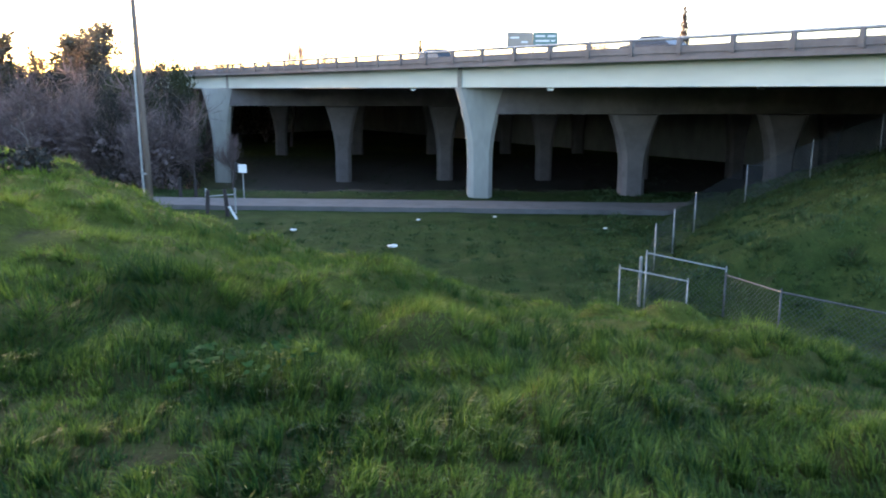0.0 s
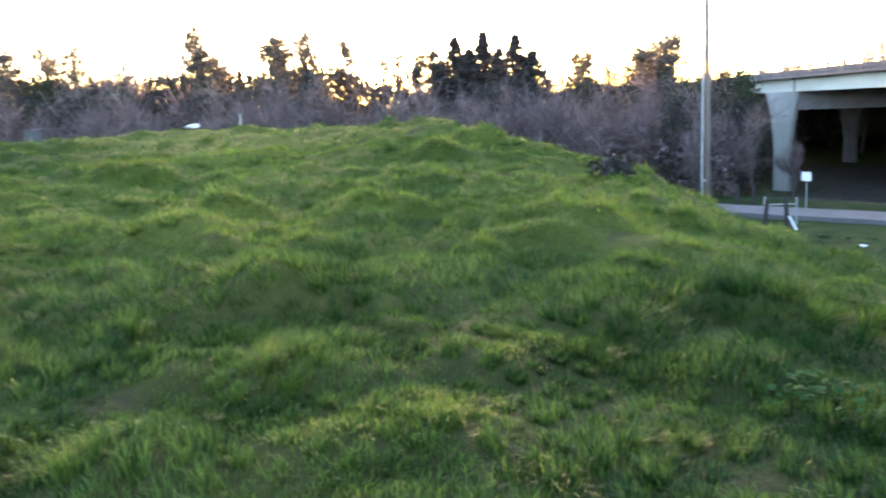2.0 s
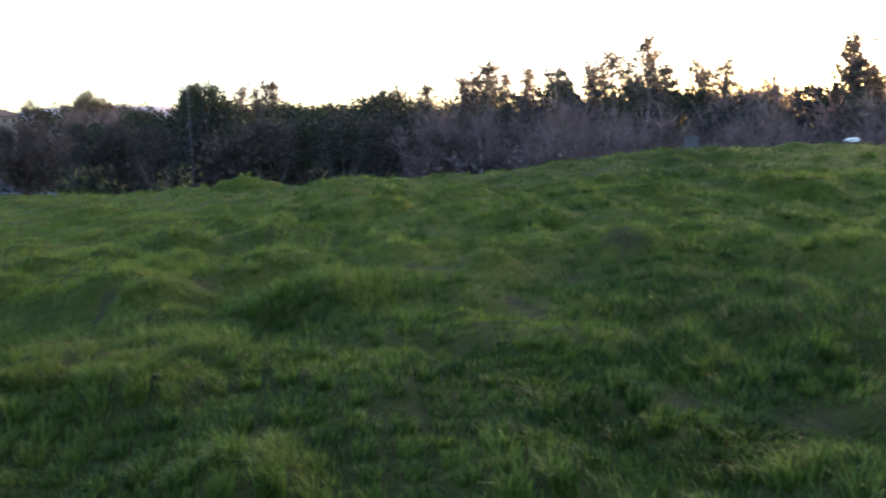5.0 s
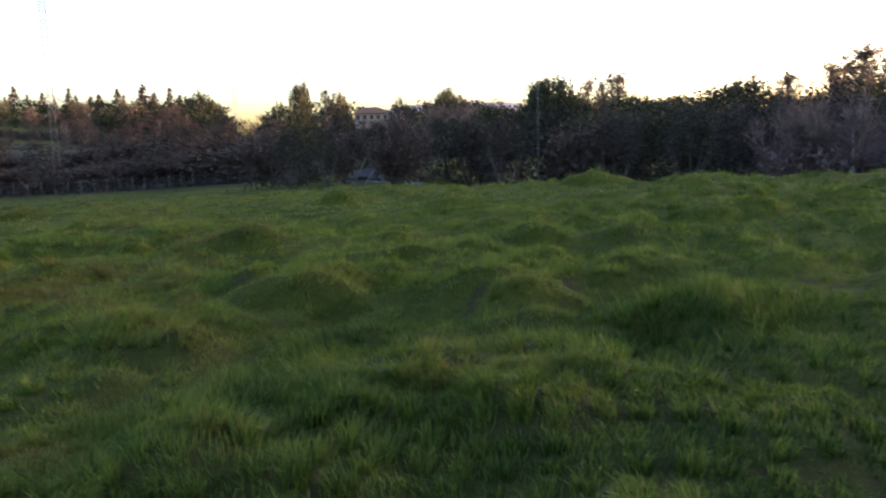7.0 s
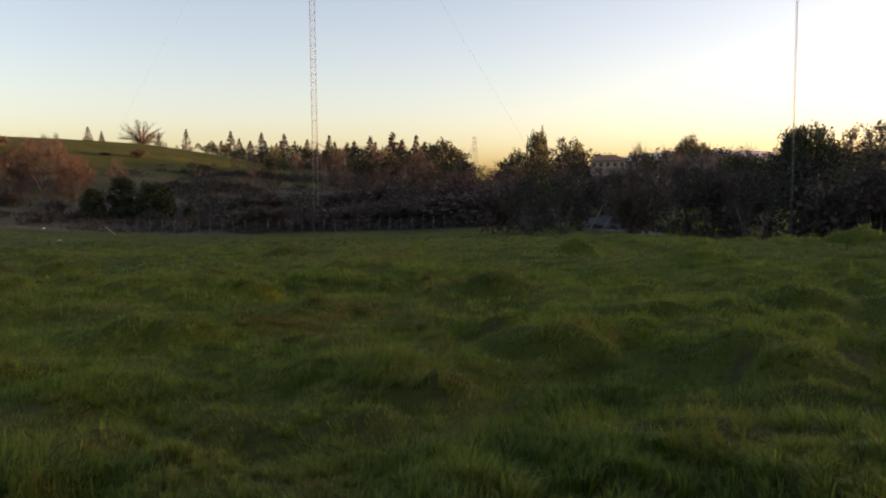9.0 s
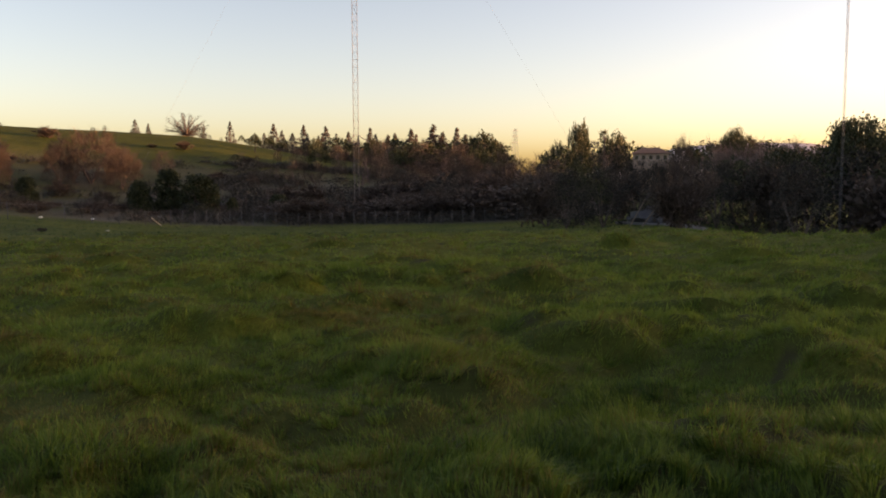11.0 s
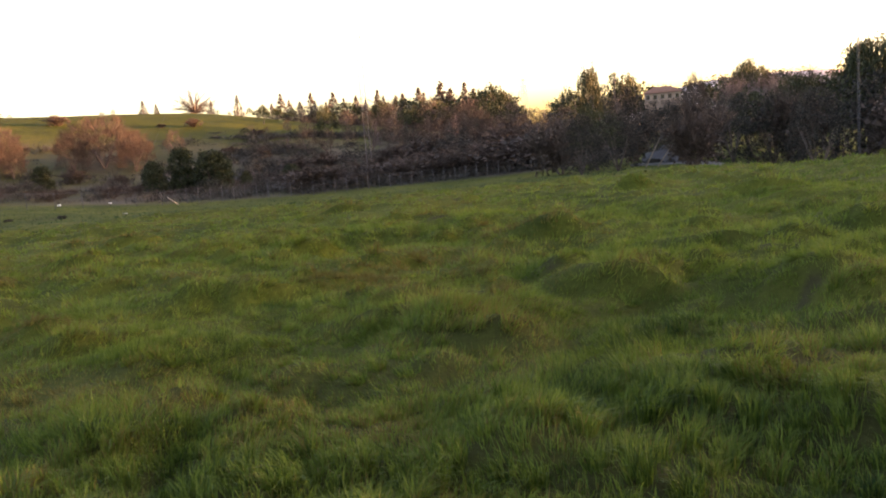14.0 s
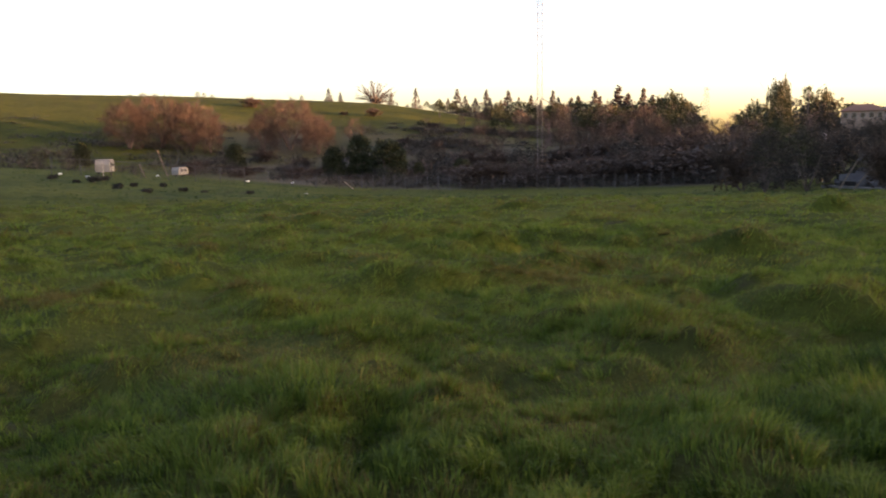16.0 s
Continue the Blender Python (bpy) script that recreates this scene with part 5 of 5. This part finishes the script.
# ---- the two lattice masts ----
def lattice_mast(az, d, tall, side, label, guys=True, leg=0.036, steel=M_MAST):
    x, y = bearing(az, d)
    root = thing("lattice_mast", (x, y, floor_at(x, y)), label, "radio mast")
    legs = [(side / 2 * math.cos(a), side / 2 * math.sin(a)) for a in (0.2, 0.2 + 2 * math.pi / 3, 0.2 + 4 * math.pi / 3)]
    for lx, ly in legs:
        part("leg", Shape().tube([(lx, ly, -0.2), (lx, ly, tall)], [leg, leg], 6), steel, root)
    br = Shape()
    z, i = 0.0, 0
    step = side * (1.15 if guys else 3.0)
    while z + step < tall:
        for k in range(3):
            (ax, ay), (bx, by) = legs[k], legs[(k + 1) % 3]
            p, q = ((ax, ay, z), (bx, by, z + step)) if i % 2 else ((bx, by, z), (ax, ay, z + step))
            br.tube([p, q], [leg * 0.4, leg * 0.4], 3, False)
            br.tube([(ax, ay, z), (bx, by, z)], [leg * 0.4, leg * 0.4], 3, False)
        z += step
        i += 1
    part("bracing", br, steel, root)
    if guys:
        arms = Shape()
        for k, (lx, ly) in enumerate(legs):
            arms.tube([(lx * 0.8, ly * 0.8, 11.0), (lx * 4.6, ly * 4.6, 9.9)], [0.05, 0.035], 4)
        arms.tube([(-side, 0, 11.0), (side, 0, 11.0)], [0.03, 0.03], 4)
        part("outrigger", arms, steel, root)
    return root


lattice_mast(131.1, 108, 62, 0.86, "tall pale lattice radio mast behind the fence")
lattice_mast(99.1, 66, 58, 0.16, "slim lattice mast before the dark scrub", False, 0.011, M_WIRE)
for az, d, z0, z1 in ((147.5, 75, 10.6, 13.0), (113.0, 95, 8.6, 11.0)):
    x, y = bearing(az, d)
    wire = thing("guy_wire", (x, y, floor_at(x, y)), "taut thin guy wire of the mast", "wire")
    px, py = bearing(131.1, 108)
    a, b = Vector((0, 0, 0)), Vector((px - x, py - y, 56))
    part("strand", Shape().tube([a, b], [0.006, 0.006], 4), M_MAST, wire)
    part("anchor", Shape().box(-0.15, 0.15, -0.15, 0.15, -0.3, 0.06), M_CONCRETE, wire)

# transmission tower far off
x, y = bearing(119.7, 420)
tower = thing("power_pylon", (x, y, floor_at(x, y)), "distant grey power pylon on the skyline", "pylon")
py_t = 29.0
for sx, sy in ((-1, -1), (1, -1), (1, 1), (-1, 1)):
    part("leg", Shape().tube([(sx * 2.0, sy * 2.0, 0), (sx * 0.5, sy * 0.5, py_t)], [0.16, 0.1], 4), M_STEEL, tower)
for z in (22, 25, 28):
    part("arm", Shape().tube([(-3.2, 0, z), (3.2, 0, z)], [0.12, 0.12], 4), M_STEEL, tower)


# ---- the house on the skyline ----
x, y = bearing(110.4, 255)
house = thing("apartment_house", (x, y, floor_at(x, y)), "peach stucco house with a tiled roof behind trees", "house", turn=-68)
eave = 9.0 - floor_at(x, y)
part("wall", Shape().box(-5.2, 5.2, -4, 4, -0.3, eave), M_STUCCO, house)
rf = Shape()
rf.v += [(-5.9, -4.7, eave), (5.9, -4.7, eave), (5.9, 4.7, eave), (-5.9, 4.7, eave), (-2.4, 0, eave + 1.9), (2.4, 0, eave + 1.9)]
rf.f += [(0, 1, 5, 4), (2, 3, 4, 5), (1, 2, 5), (3, 0, 4), (3, 2, 1, 0)]
part("roof", rf, M_ROOF, house, "red tiled hip roof")
for k in range(5):
    for z in (eave - 1.9,):
        wx = -4.2 + k * 2.1
        wo = part("window", Shape().box(wx - 0.6, wx + 0.6, 4.0, 4.06, z, z + 1.4), M_GRUBBY, house)
        part("pane", Shape().box(wx - 0.48, wx + 0.48, 4.064, 4.08, z + 0.1, z + 1.3), M_GLASS_DARK, wo)

# the far ridge beyond the trees
def ridge(az0, az1, d, peak, seed):
    sh = Shape()
    n = 60
    for i in range(n + 1):
        q = i / n
        az = az0 + (az1 - az0) * q
        h = peak * (math.sin(math.pi * q) ** 0.7) * (0.8 + 0.25 * float(vnoise(np.array([q * 7.0]), np.array([0.5]), seed)[0]))
        for k, (dd, f) in enumerate(((0, 0.0), (250, 0.55), (500, 1.0), (900, 0.5), (1200, 0.0))):
            bx, by = bearing(az, d + dd)
            sh.v.append((bx, by, -8 + h * f))
    for i in range(n):
        for k in range(4):
            a = i * 5 + k
            sh.f.append((a, a + 1, a + 6, a + 5))
    return tagged(new("backdrop_ridge", sh.mesh("backdrop_ridge", M_RIDGE, True)), "distant mountain ridge with purple haze put into its colour", "mountain", kind="structure")


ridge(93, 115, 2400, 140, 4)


# ---- sheds, planks and litter on the waste land ----
def trailer(at, turn, label, size=0.8):
    root = thing("camper_trailer", at, label, "trailer", turn=turn)
    part("body", Shape().prism([(-1.9, 0.5), (1.9, 0.5), (1.95, 1.6), (1.6, 2.3), (-1.2, 2.35), (-1.9, 1.8)], -1.0, 1.0), M_GRUBBY, root)
    for x0, x1 in ((-1.2, -0.4), (0.2, 1.1)):
        part("window", Shape().box(x0, x1, -1.03, -1.0, 1.25, 1.8), M_GLASS_DARK, root)
        part("window", Shape().box(x0, x1, 1.0, 1.03, 1.25, 1.8), M_GLASS_DARK, root)
    for y in (-0.9, 0.9):
        part("wheel", Shape().tube([(0.3, y - 0.1, 0.32), (0.3, y + 0.1, 0.32)], [0.32, 0.32], 12), M_RUBBER, root)
    part("drawbar", Shape().box(1.9, 2.9, -0.05, 0.05, 0.45, 0.53), M_STEEL, root)
    root.matrix_basis = root.matrix_basis @ Matrix.Diagonal((size, size, size, 1))
    return root


trailer(spot(160.4, 88), 60, "battered white camper trailer behind the fence", 0.66)
trailer(spot(155.8, 94), 30, "small dirty white trailer under the trees", 0.45)
screen = thing("board_screen", spot(160.5, 83), "grey board screen leaning behind the fence", "screen", turn=70)
for k in range(8):
    part("board", Shape().box(-1.6 + k * 0.4, -1.24 + k * 0.4, -0.02, 0.02, -0.1, 1.2 + 0.06 * math.sin(k * 2.1)), M_WOOD, screen)


def plank(az, d, length, tilt, turn, mat=M_WOOD, label="pale loose plank propped on the grass", thick=0.11):
    root = thing("loose_plank", spot(az, d, 0.05), label, "plank")
    part("board", Shape().prism([(0, -thick), (length, -thick * 0.9), (length, thick * 0.9), (length * 0.5, thick), (0, thick)], -0.045, 0.045), mat, root)
    root.matrix_basis = root.matrix_basis @ pose(0, 0, 0, 0, -tilt, turn)


plank(144.2, 92, 2.4, 24, 28, thick=0.04)
plank(156.6, 93, 3.2, 62, 30, M_POLE, "brown pole leaning beside the waste land", 0.045)
plank(158.0, 86, 1.6, 55, 40, M_POLE, "brown pole leaning beside the waste land", 0.045)
plank(143.5, 120, 3.0, -8, 30)
plank(112.1, 67, 2.6, 62, 111, M_POLE, "brown pole leaning before the scrub", 0.05)
plank(111.3, 66, 2.0, 55, 111, M_POLE, "brown pole leaning before the scrub", 0.05)


def debris(at, size, seed, label, mat, name="litter", category="litter", flat=0.5):
    """A crumpled lump."""
    rng = random.Random(seed)
    bm = bmesh.new()
    bmesh.ops.create_icosphere(bm, subdivisions=2, radius=size)
    for v in bm.verts:
        v.co *= 1 + rng.uniform(-0.35, 0.35)
        v.co.z *= flat
    me = bpy.data.meshes.new(name)
    bm.to_mesh(me)
    bm.free()
    me.materials.append(mat)
    ob = new(name, me)
    ob.matrix_basis = pose(at[0], at[1], at[2] + size * flat * 0.6, 0, 0, seed * 40)
    return tagged(ob, label, category, name.replace("_", " "))


for k, (az, d, s) in enumerate(((3.7, 27.2, 0.16), (1.8, 33, 0.09), (-3.8, 33.8, 0.09), (10.8, 31, 0.12), (-11.8, 31.5, 0.08), (55.8, 27.6, 0.2), (-15.6, 20.8, 0.1))):
    debris(spot(az, d, 0.1), s, k, "crumpled white litter lying in the grass", M_LITTER, flat=0.35)
for k, (az, d, s) in enumerate(((163.0, 79, 0.16), (157.2, 89, 0.16), (151.4, 92, 0.16), (120.6, 118, 0.4), (114.0, 100, 0.35), (148.4, 96, 0.16), (161.4, 76, 0.14), (111.2, 84, 0.22))):
    debris(spot(az, d, 0.1), s, 20 + k, "pale rubbish lying on the waste land", M_LITTER, flat=0.6)
for k, (az, d, s) in enumerate(((110.8, 76, 1.5), (110.0, 74, 1.1), (111.5, 78, 0.9))):
    debris(spot(az, d), s, 40 + k, "grey broken concrete lump beside the track", M_GREYBOX, "concrete_lump", "rubble", 0.6)
ribbon("track", [bearing(112, 79), bearing(109.5, 72), bearing(106, 62), bearing(102, 56), bearing(97, 54)], 3.0, M_PATH, "pale worn track beside the scrub", "track", -0.05)

cab = thing("utility_box", spot(65.5, 28.5), "small grey utility box on the crest of the mound", "utility box")
part("body", Shape().box(-0.2, 0.2, -0.16, 0.16, -0.1, 0.46), M_GREYBOX, cab)
part("lid", Shape().prism([(-0.23, 0.462), (0.23, 0.462), (0.2, 0.5), (-0.2, 0.5)], -0.19, 0.19), M_GREYBOX, cab)
mark = thing("marker_post", spot(52.7, 28), "short pale marker post on the crest", "post")
part("shaft", Shape().tube([(0, 0, -0.2), (0.02, 0, 0.24), (0.03, 0, 0.42)], [0.05, 0.045, 0.04], 8), M_WOOD, mark)
part("cap", Shape().tube([(0.03, 0, 0.42), (0.03, 0, 0.46)], [0.05, 0.02], 8), M_GRUBBY, mark)


# ---- low bushes and weeds in the grass ----
def shrub(az, d, size, seed, label="low dark shrub in the grass", mat=M_SCRUB):
    x, y = bearing(az, d)
    root = thing("low_shrub", (x, y, floor_at(x, y)), label, "shrub", "low shrubs")
    lv, sh, rng = Leaves(seed), Shape(), random.Random(seed)
    for i in range(9):
        a, l = rng.uniform(0, 6.28), rng.uniform(0.6, 1.0) * size
        sh.tube([(0, 0, -0.05), (math.cos(a) * l * 0.5, math.sin(a) * l * 0.5, l * 0.5), (math.cos(a) * l * 0.8, math.sin(a) * l * 0.8, l * 0.75)], [0.02, 0.014, 0.005], 4, False)
        lv.cloud((math.cos(a) * l * 0.6, math.sin(a) * l * 0.6, l * 0.5), 0.45 * size, 60, 0.11 * size + 0.03, 0.8)
    part("stems", sh, M_BARK, root)
    part("leaves", lv.mesh("leaves", mat), None, root)
    return root


for k, (az, d, s) in enumerate(((27.9, 13.8, 0.5), (27.2, 14.2, 0.35), (163.4, 70, 0.8), (162, 66, 0.6), (161, 68, 1.0), (159.6, 60, 0.8), (158.6, 64, 0.6), (157.8, 58, 0.7), (156.8, 66, 0.6), (155.6, 62, 0.7), (154.2, 64, 0.6), (151.2, 66, 0.6), (160.4, 72, 0.9))):
    shrub(az, d, s * (0.6 if d > 50 else 1.0), 60 + k)


def weed_patch(az, d, count, seed, spread=0.5):
    """Broad-leaved weeds: each leaf a folded blade on a stalk."""
    rng = random.Random(seed)
    bx, by = bearing(az, d)
    sh = Shape()
    for i in range(count):
        a, r = rng.uniform(0, 6.28), spread * math.sqrt(rng.random())
        px, py = bx + math.cos(a) * r, by + math.sin(a) * r * 0.6
        z = floor_at(px, py)
        t, l, w = rng.uniform(0, 6.28), rng.uniform(0.035, 0.075), rng.uniform(0.015, 0.03)
        h = rng.uniform(0.06, 0.18)
        c, s = math.cos(t), math.sin(t)
        o = Vector((px - bx, py - by, z + h))
        f, side = Vector((c, s, rng.uniform(-0.3, 0.4))) * l, Vector((-s, c, 0.15)) * w
        k = len(sh.v)
        sh.v += [tuple(o), tuple(o + f * 0.45 + side), tuple(o + f), tuple(o + f * 0.45 - side - Vector((0, 0, 0.01)))]
        sh.f += [(k, k + 1, k + 2), (k, k + 2, k + 3)]
        sh.tube([(px - bx, py - by, z), tuple(o)], [0.003, 0.002], 3, False)
    root = new("weed_patch", sh.mesh("weed_patch", M_WEED))
    root.matrix_basis = pose(bx, by, 0)
    return tagged(root, "patch of broad-leaved green weeds in the grass", "weeds", kind="stuff")


weed_patch(15.1, 4.4, 80, 1, 0.42)
weed_patch(16.8, 4.5, 30, 2, 0.25)


# patches where the grass is dry and short, and where it stands long and dark: x, y, half width
DRY = ((-3.9, 4.9, 0.75), (-4.0, 7.3, 0.55), (-3.2, 4.2, 0.35), (-3.9, -6.9, 0.35), (-5.0, -10.3, 0.8), (-3.5, -11.1, 0.65), (-4.6, -4.0, 0.3), (-12.0, -6.8, 0.5), (-4.2, -7.2, 0.45), (-8.4, -8.0, 0.55), (-9.1, -8.2, 0.8), (-14.0, -21.3, 1.7))
LUSH = ((-7.4, -3.7, 0.6), (-14.0, -8.1, 0.6), (-23.2, -10.2, 0.65), (-3.8, -5.5, 0.5), (-5.5, 4.3, 0.6), (-8.1, -0.9, 0.6), (-2.3, 5.8, 0.45), (-1.6, 5.5, 0.4), (-11.7, -4.2, 0.4), (-13.6, -10.1, 0.35))


def spots(x, y, rows):
    top = np.zeros_like(x)
    ragged = 0.6 + 0.8 * vnoise(x / 0.35, y / 0.35, 91)
    for cx, cy, w in rows:
        top = np.maximum(top, np.exp(-((x - cx) ** 2 + (y - cy) ** 2) * ragged / w ** 2))
    return top


# ---- grass: blades over the mound, thick near the walk and thinner away ----
def grass(name, count, r0, r1, az0, az1, width, tall, tuft, seed, label, mat=M_BLADE, low=None, fine=False, flop=1.0):
    """fine: each blade is a bent strip; else one slim leaning sliver."""
    rng = np.random.RandomState(seed)
    over = int(count * 1.9)
    r = np.sqrt(rng.uniform(r0 ** 2, r1 ** 2, over))
    az = np.radians(rng.uniform(az0, az1, over))
    x, y = -0.7 - r * np.sin(az), -0.7 + r * np.cos(az)
    thick = 0.6 + 0.4 * sstep(0.3, 0.6, vnoise(x / 0.55, y / 0.55, 21))
    if low is not None:
        thick = thick * ((relief(x, y) < -1.9) == low)
    keep = rng.uniform(0, 1, over) < thick * (1 - 0.85 * bare_share(x, y))
    x, y = x[keep][:count], y[keep][:count]
    n = len(x)
    # tufts: blades gather about centres and splay outwards
    ix, iy = np.floor(x / tuft), np.floor(y / tuft)
    tx, ty = (ix + 0.2 + 0.6 * lattice(ix, iy, 31)) * tuft, (iy + 0.2 + 0.6 * lattice(ix, iy, 32)) * tuft
    lush = lattice(ix, iy, 33)
    in_tuft = rng.uniform(0, 1, n) < 0.25 + 0.65 * lush
    ox, oy = x - tx, y - ty
    x, y = np.where(in_tuft, tx + ox * 0.5, x), np.where(in_tuft, ty + oy * 0.5, y)
    z = relief(x, y) - 0.015
    hump = np.clip(lump_height(x, y) / 0.24, 0, 1.2)
    # long and short stands alternate every metre or so
    stand = sstep(0.28, 0.72, 0.6 * vnoise(x / 0.9 + 3, y / 0.9, 23) + 0.4 * vnoise(x / 0.37, y / 0.37, 24))
    h = tall * (0.52 + 0.55 * stand + 0.3 * hump) * np.where(in_tuft, 0.65 + 0.65 * lush, 0.75) * rng.uniform(0.5, 1.3, n)
    dry, long = spots(x, y, DRY), spots(x, y, LUSH)
    h *= (1 - 0.7 * bare_share(x, y)) * (1 - 0.3 * dry + 0.5 * long)
    w = width * rng.uniform(0.6, 1.4, n)
    face = rng.uniform(0, 2 * np.pi, n)
    out = np.arctan2(oy, ox) + rng.normal(0, 1.1, n)
    sweep = vnoise(x / 1.7, y / 1.7, 29) * 4 * np.pi
    lean = rng.uniform(0.3, 1.3, n) * h * flop
    lx = np.cos(out) * lean * 0.7 + np.cos(sweep) * lean * 0.4
    ly = np.sin(out) * lean * 0.7 + np.sin(sweep) * lean * 0.4
    cx, cy = np.cos(face) * w / 2, np.sin(face) * w / 2
    tip = np.stack([x + lx, y + ly, z + h * np.clip(1 - 0.34 * (lean / h) ** 2, 0.25, 1)], 1)
    if fine:
        v = np.empty((n, 5, 3))
        v[:, 0] = np.stack([x - cx, y - cy, z], 1)
        v[:, 1] = np.stack([x + cx, y + cy, z], 1)
        v[:, 2] = np.stack([x + cx * 0.8 + lx * 0.33, y + cy * 0.8 + ly * 0.33, z + h * 0.62], 1)
        v[:, 3] = np.stack([x - cx * 0.8 + lx * 0.33, y - cy * 0.8 + ly * 0.33, z + h * 0.62], 1)
        v[:, 4] = tip
        k = np.arange(n)[:, None] * 5
        loops = np.concatenate([k + np.array([[0, 1, 2, 3]]), k + np.array([[3, 2, 4]])], 1).ravel()
        sizes, faces = np.tile([4, 3], n), 2
    else:
        v = np.stack([np.stack([x - cx, y - cy, z], 1), np.stack([x + cx, y + cy, z], 1), tip], 1)
        loops, sizes, faces = np.arange(n * 3), np.full(n, 3), 1
    me = big_mesh(name, v.reshape(-1, 3), loops, sizes, mat)
    way = np.degrees(np.arctan2(-x, y))
    dry_side = 0.42 * sstep(78, 130, way) - 0.12 - 0.04 * sstep(30, 5, way) + 0.3 * dry - 0.35 * long
    ripe_and_shade = me.attributes.new("ripe_and_shade", "FLOAT", "FACE")
    # hump term paints lump shading: bright crests, dark hollows; the rest is dryness
    ripe_and_shade.data.foreach_set("value", np.repeat(0.3 * (hump - 0.4) - 0.12 * (stand - 0.5) + dry_side, faces).astype(np.float32))
    return tagged(new(name, me), label, "grass", kind="stuff")


grass("grass", 245000, 2.45, 5.7, -48, 178, 0.0068, 0.135, 0.22, 1, "long green tufts of winter grass on the mound", M_BLADE_NEAR, fine=True, flop=0.85)
grass("grass", 210000, 5.2, 8.3, -48, 175, 0.0105, 0.14, 0.26, 2, "green hummocky grass with yellowed patches", M_BLADE_NEAR, flop=1.05)
grass("grass", 170000, 7.9, 11.2, -48, 172, 0.013, 0.135, 0.28, 10, "green hummocky grass farther up the mound", flop=1.25)
grass("grass", 250000, 10.6, 20, -44, 170, 0.021, 0.15, 0.42, 3, "green hummocky grass nearer the brow", low=False, flop=1.35)
grass("grass", 130000, 19.5, 40, 10, 168, 0.042, 0.14, 0.7, 7, "green grass over the brow of the mound", low=False, flop=1.4)
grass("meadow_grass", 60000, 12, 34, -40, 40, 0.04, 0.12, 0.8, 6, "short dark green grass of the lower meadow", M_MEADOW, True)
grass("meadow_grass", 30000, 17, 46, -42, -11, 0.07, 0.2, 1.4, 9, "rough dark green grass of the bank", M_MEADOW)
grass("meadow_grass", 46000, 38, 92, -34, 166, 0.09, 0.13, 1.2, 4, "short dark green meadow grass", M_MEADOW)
grass("grass", 14000, 0.3, 2.4, -48, 312, 0.012, 0.15, 0.25, 8, "trodden green grass at the standing place")
grass("grass", 42000, 2.4, 12, 178, 312, 0.026, 0.18, 0.5, 5, "green grass behind the standing place")
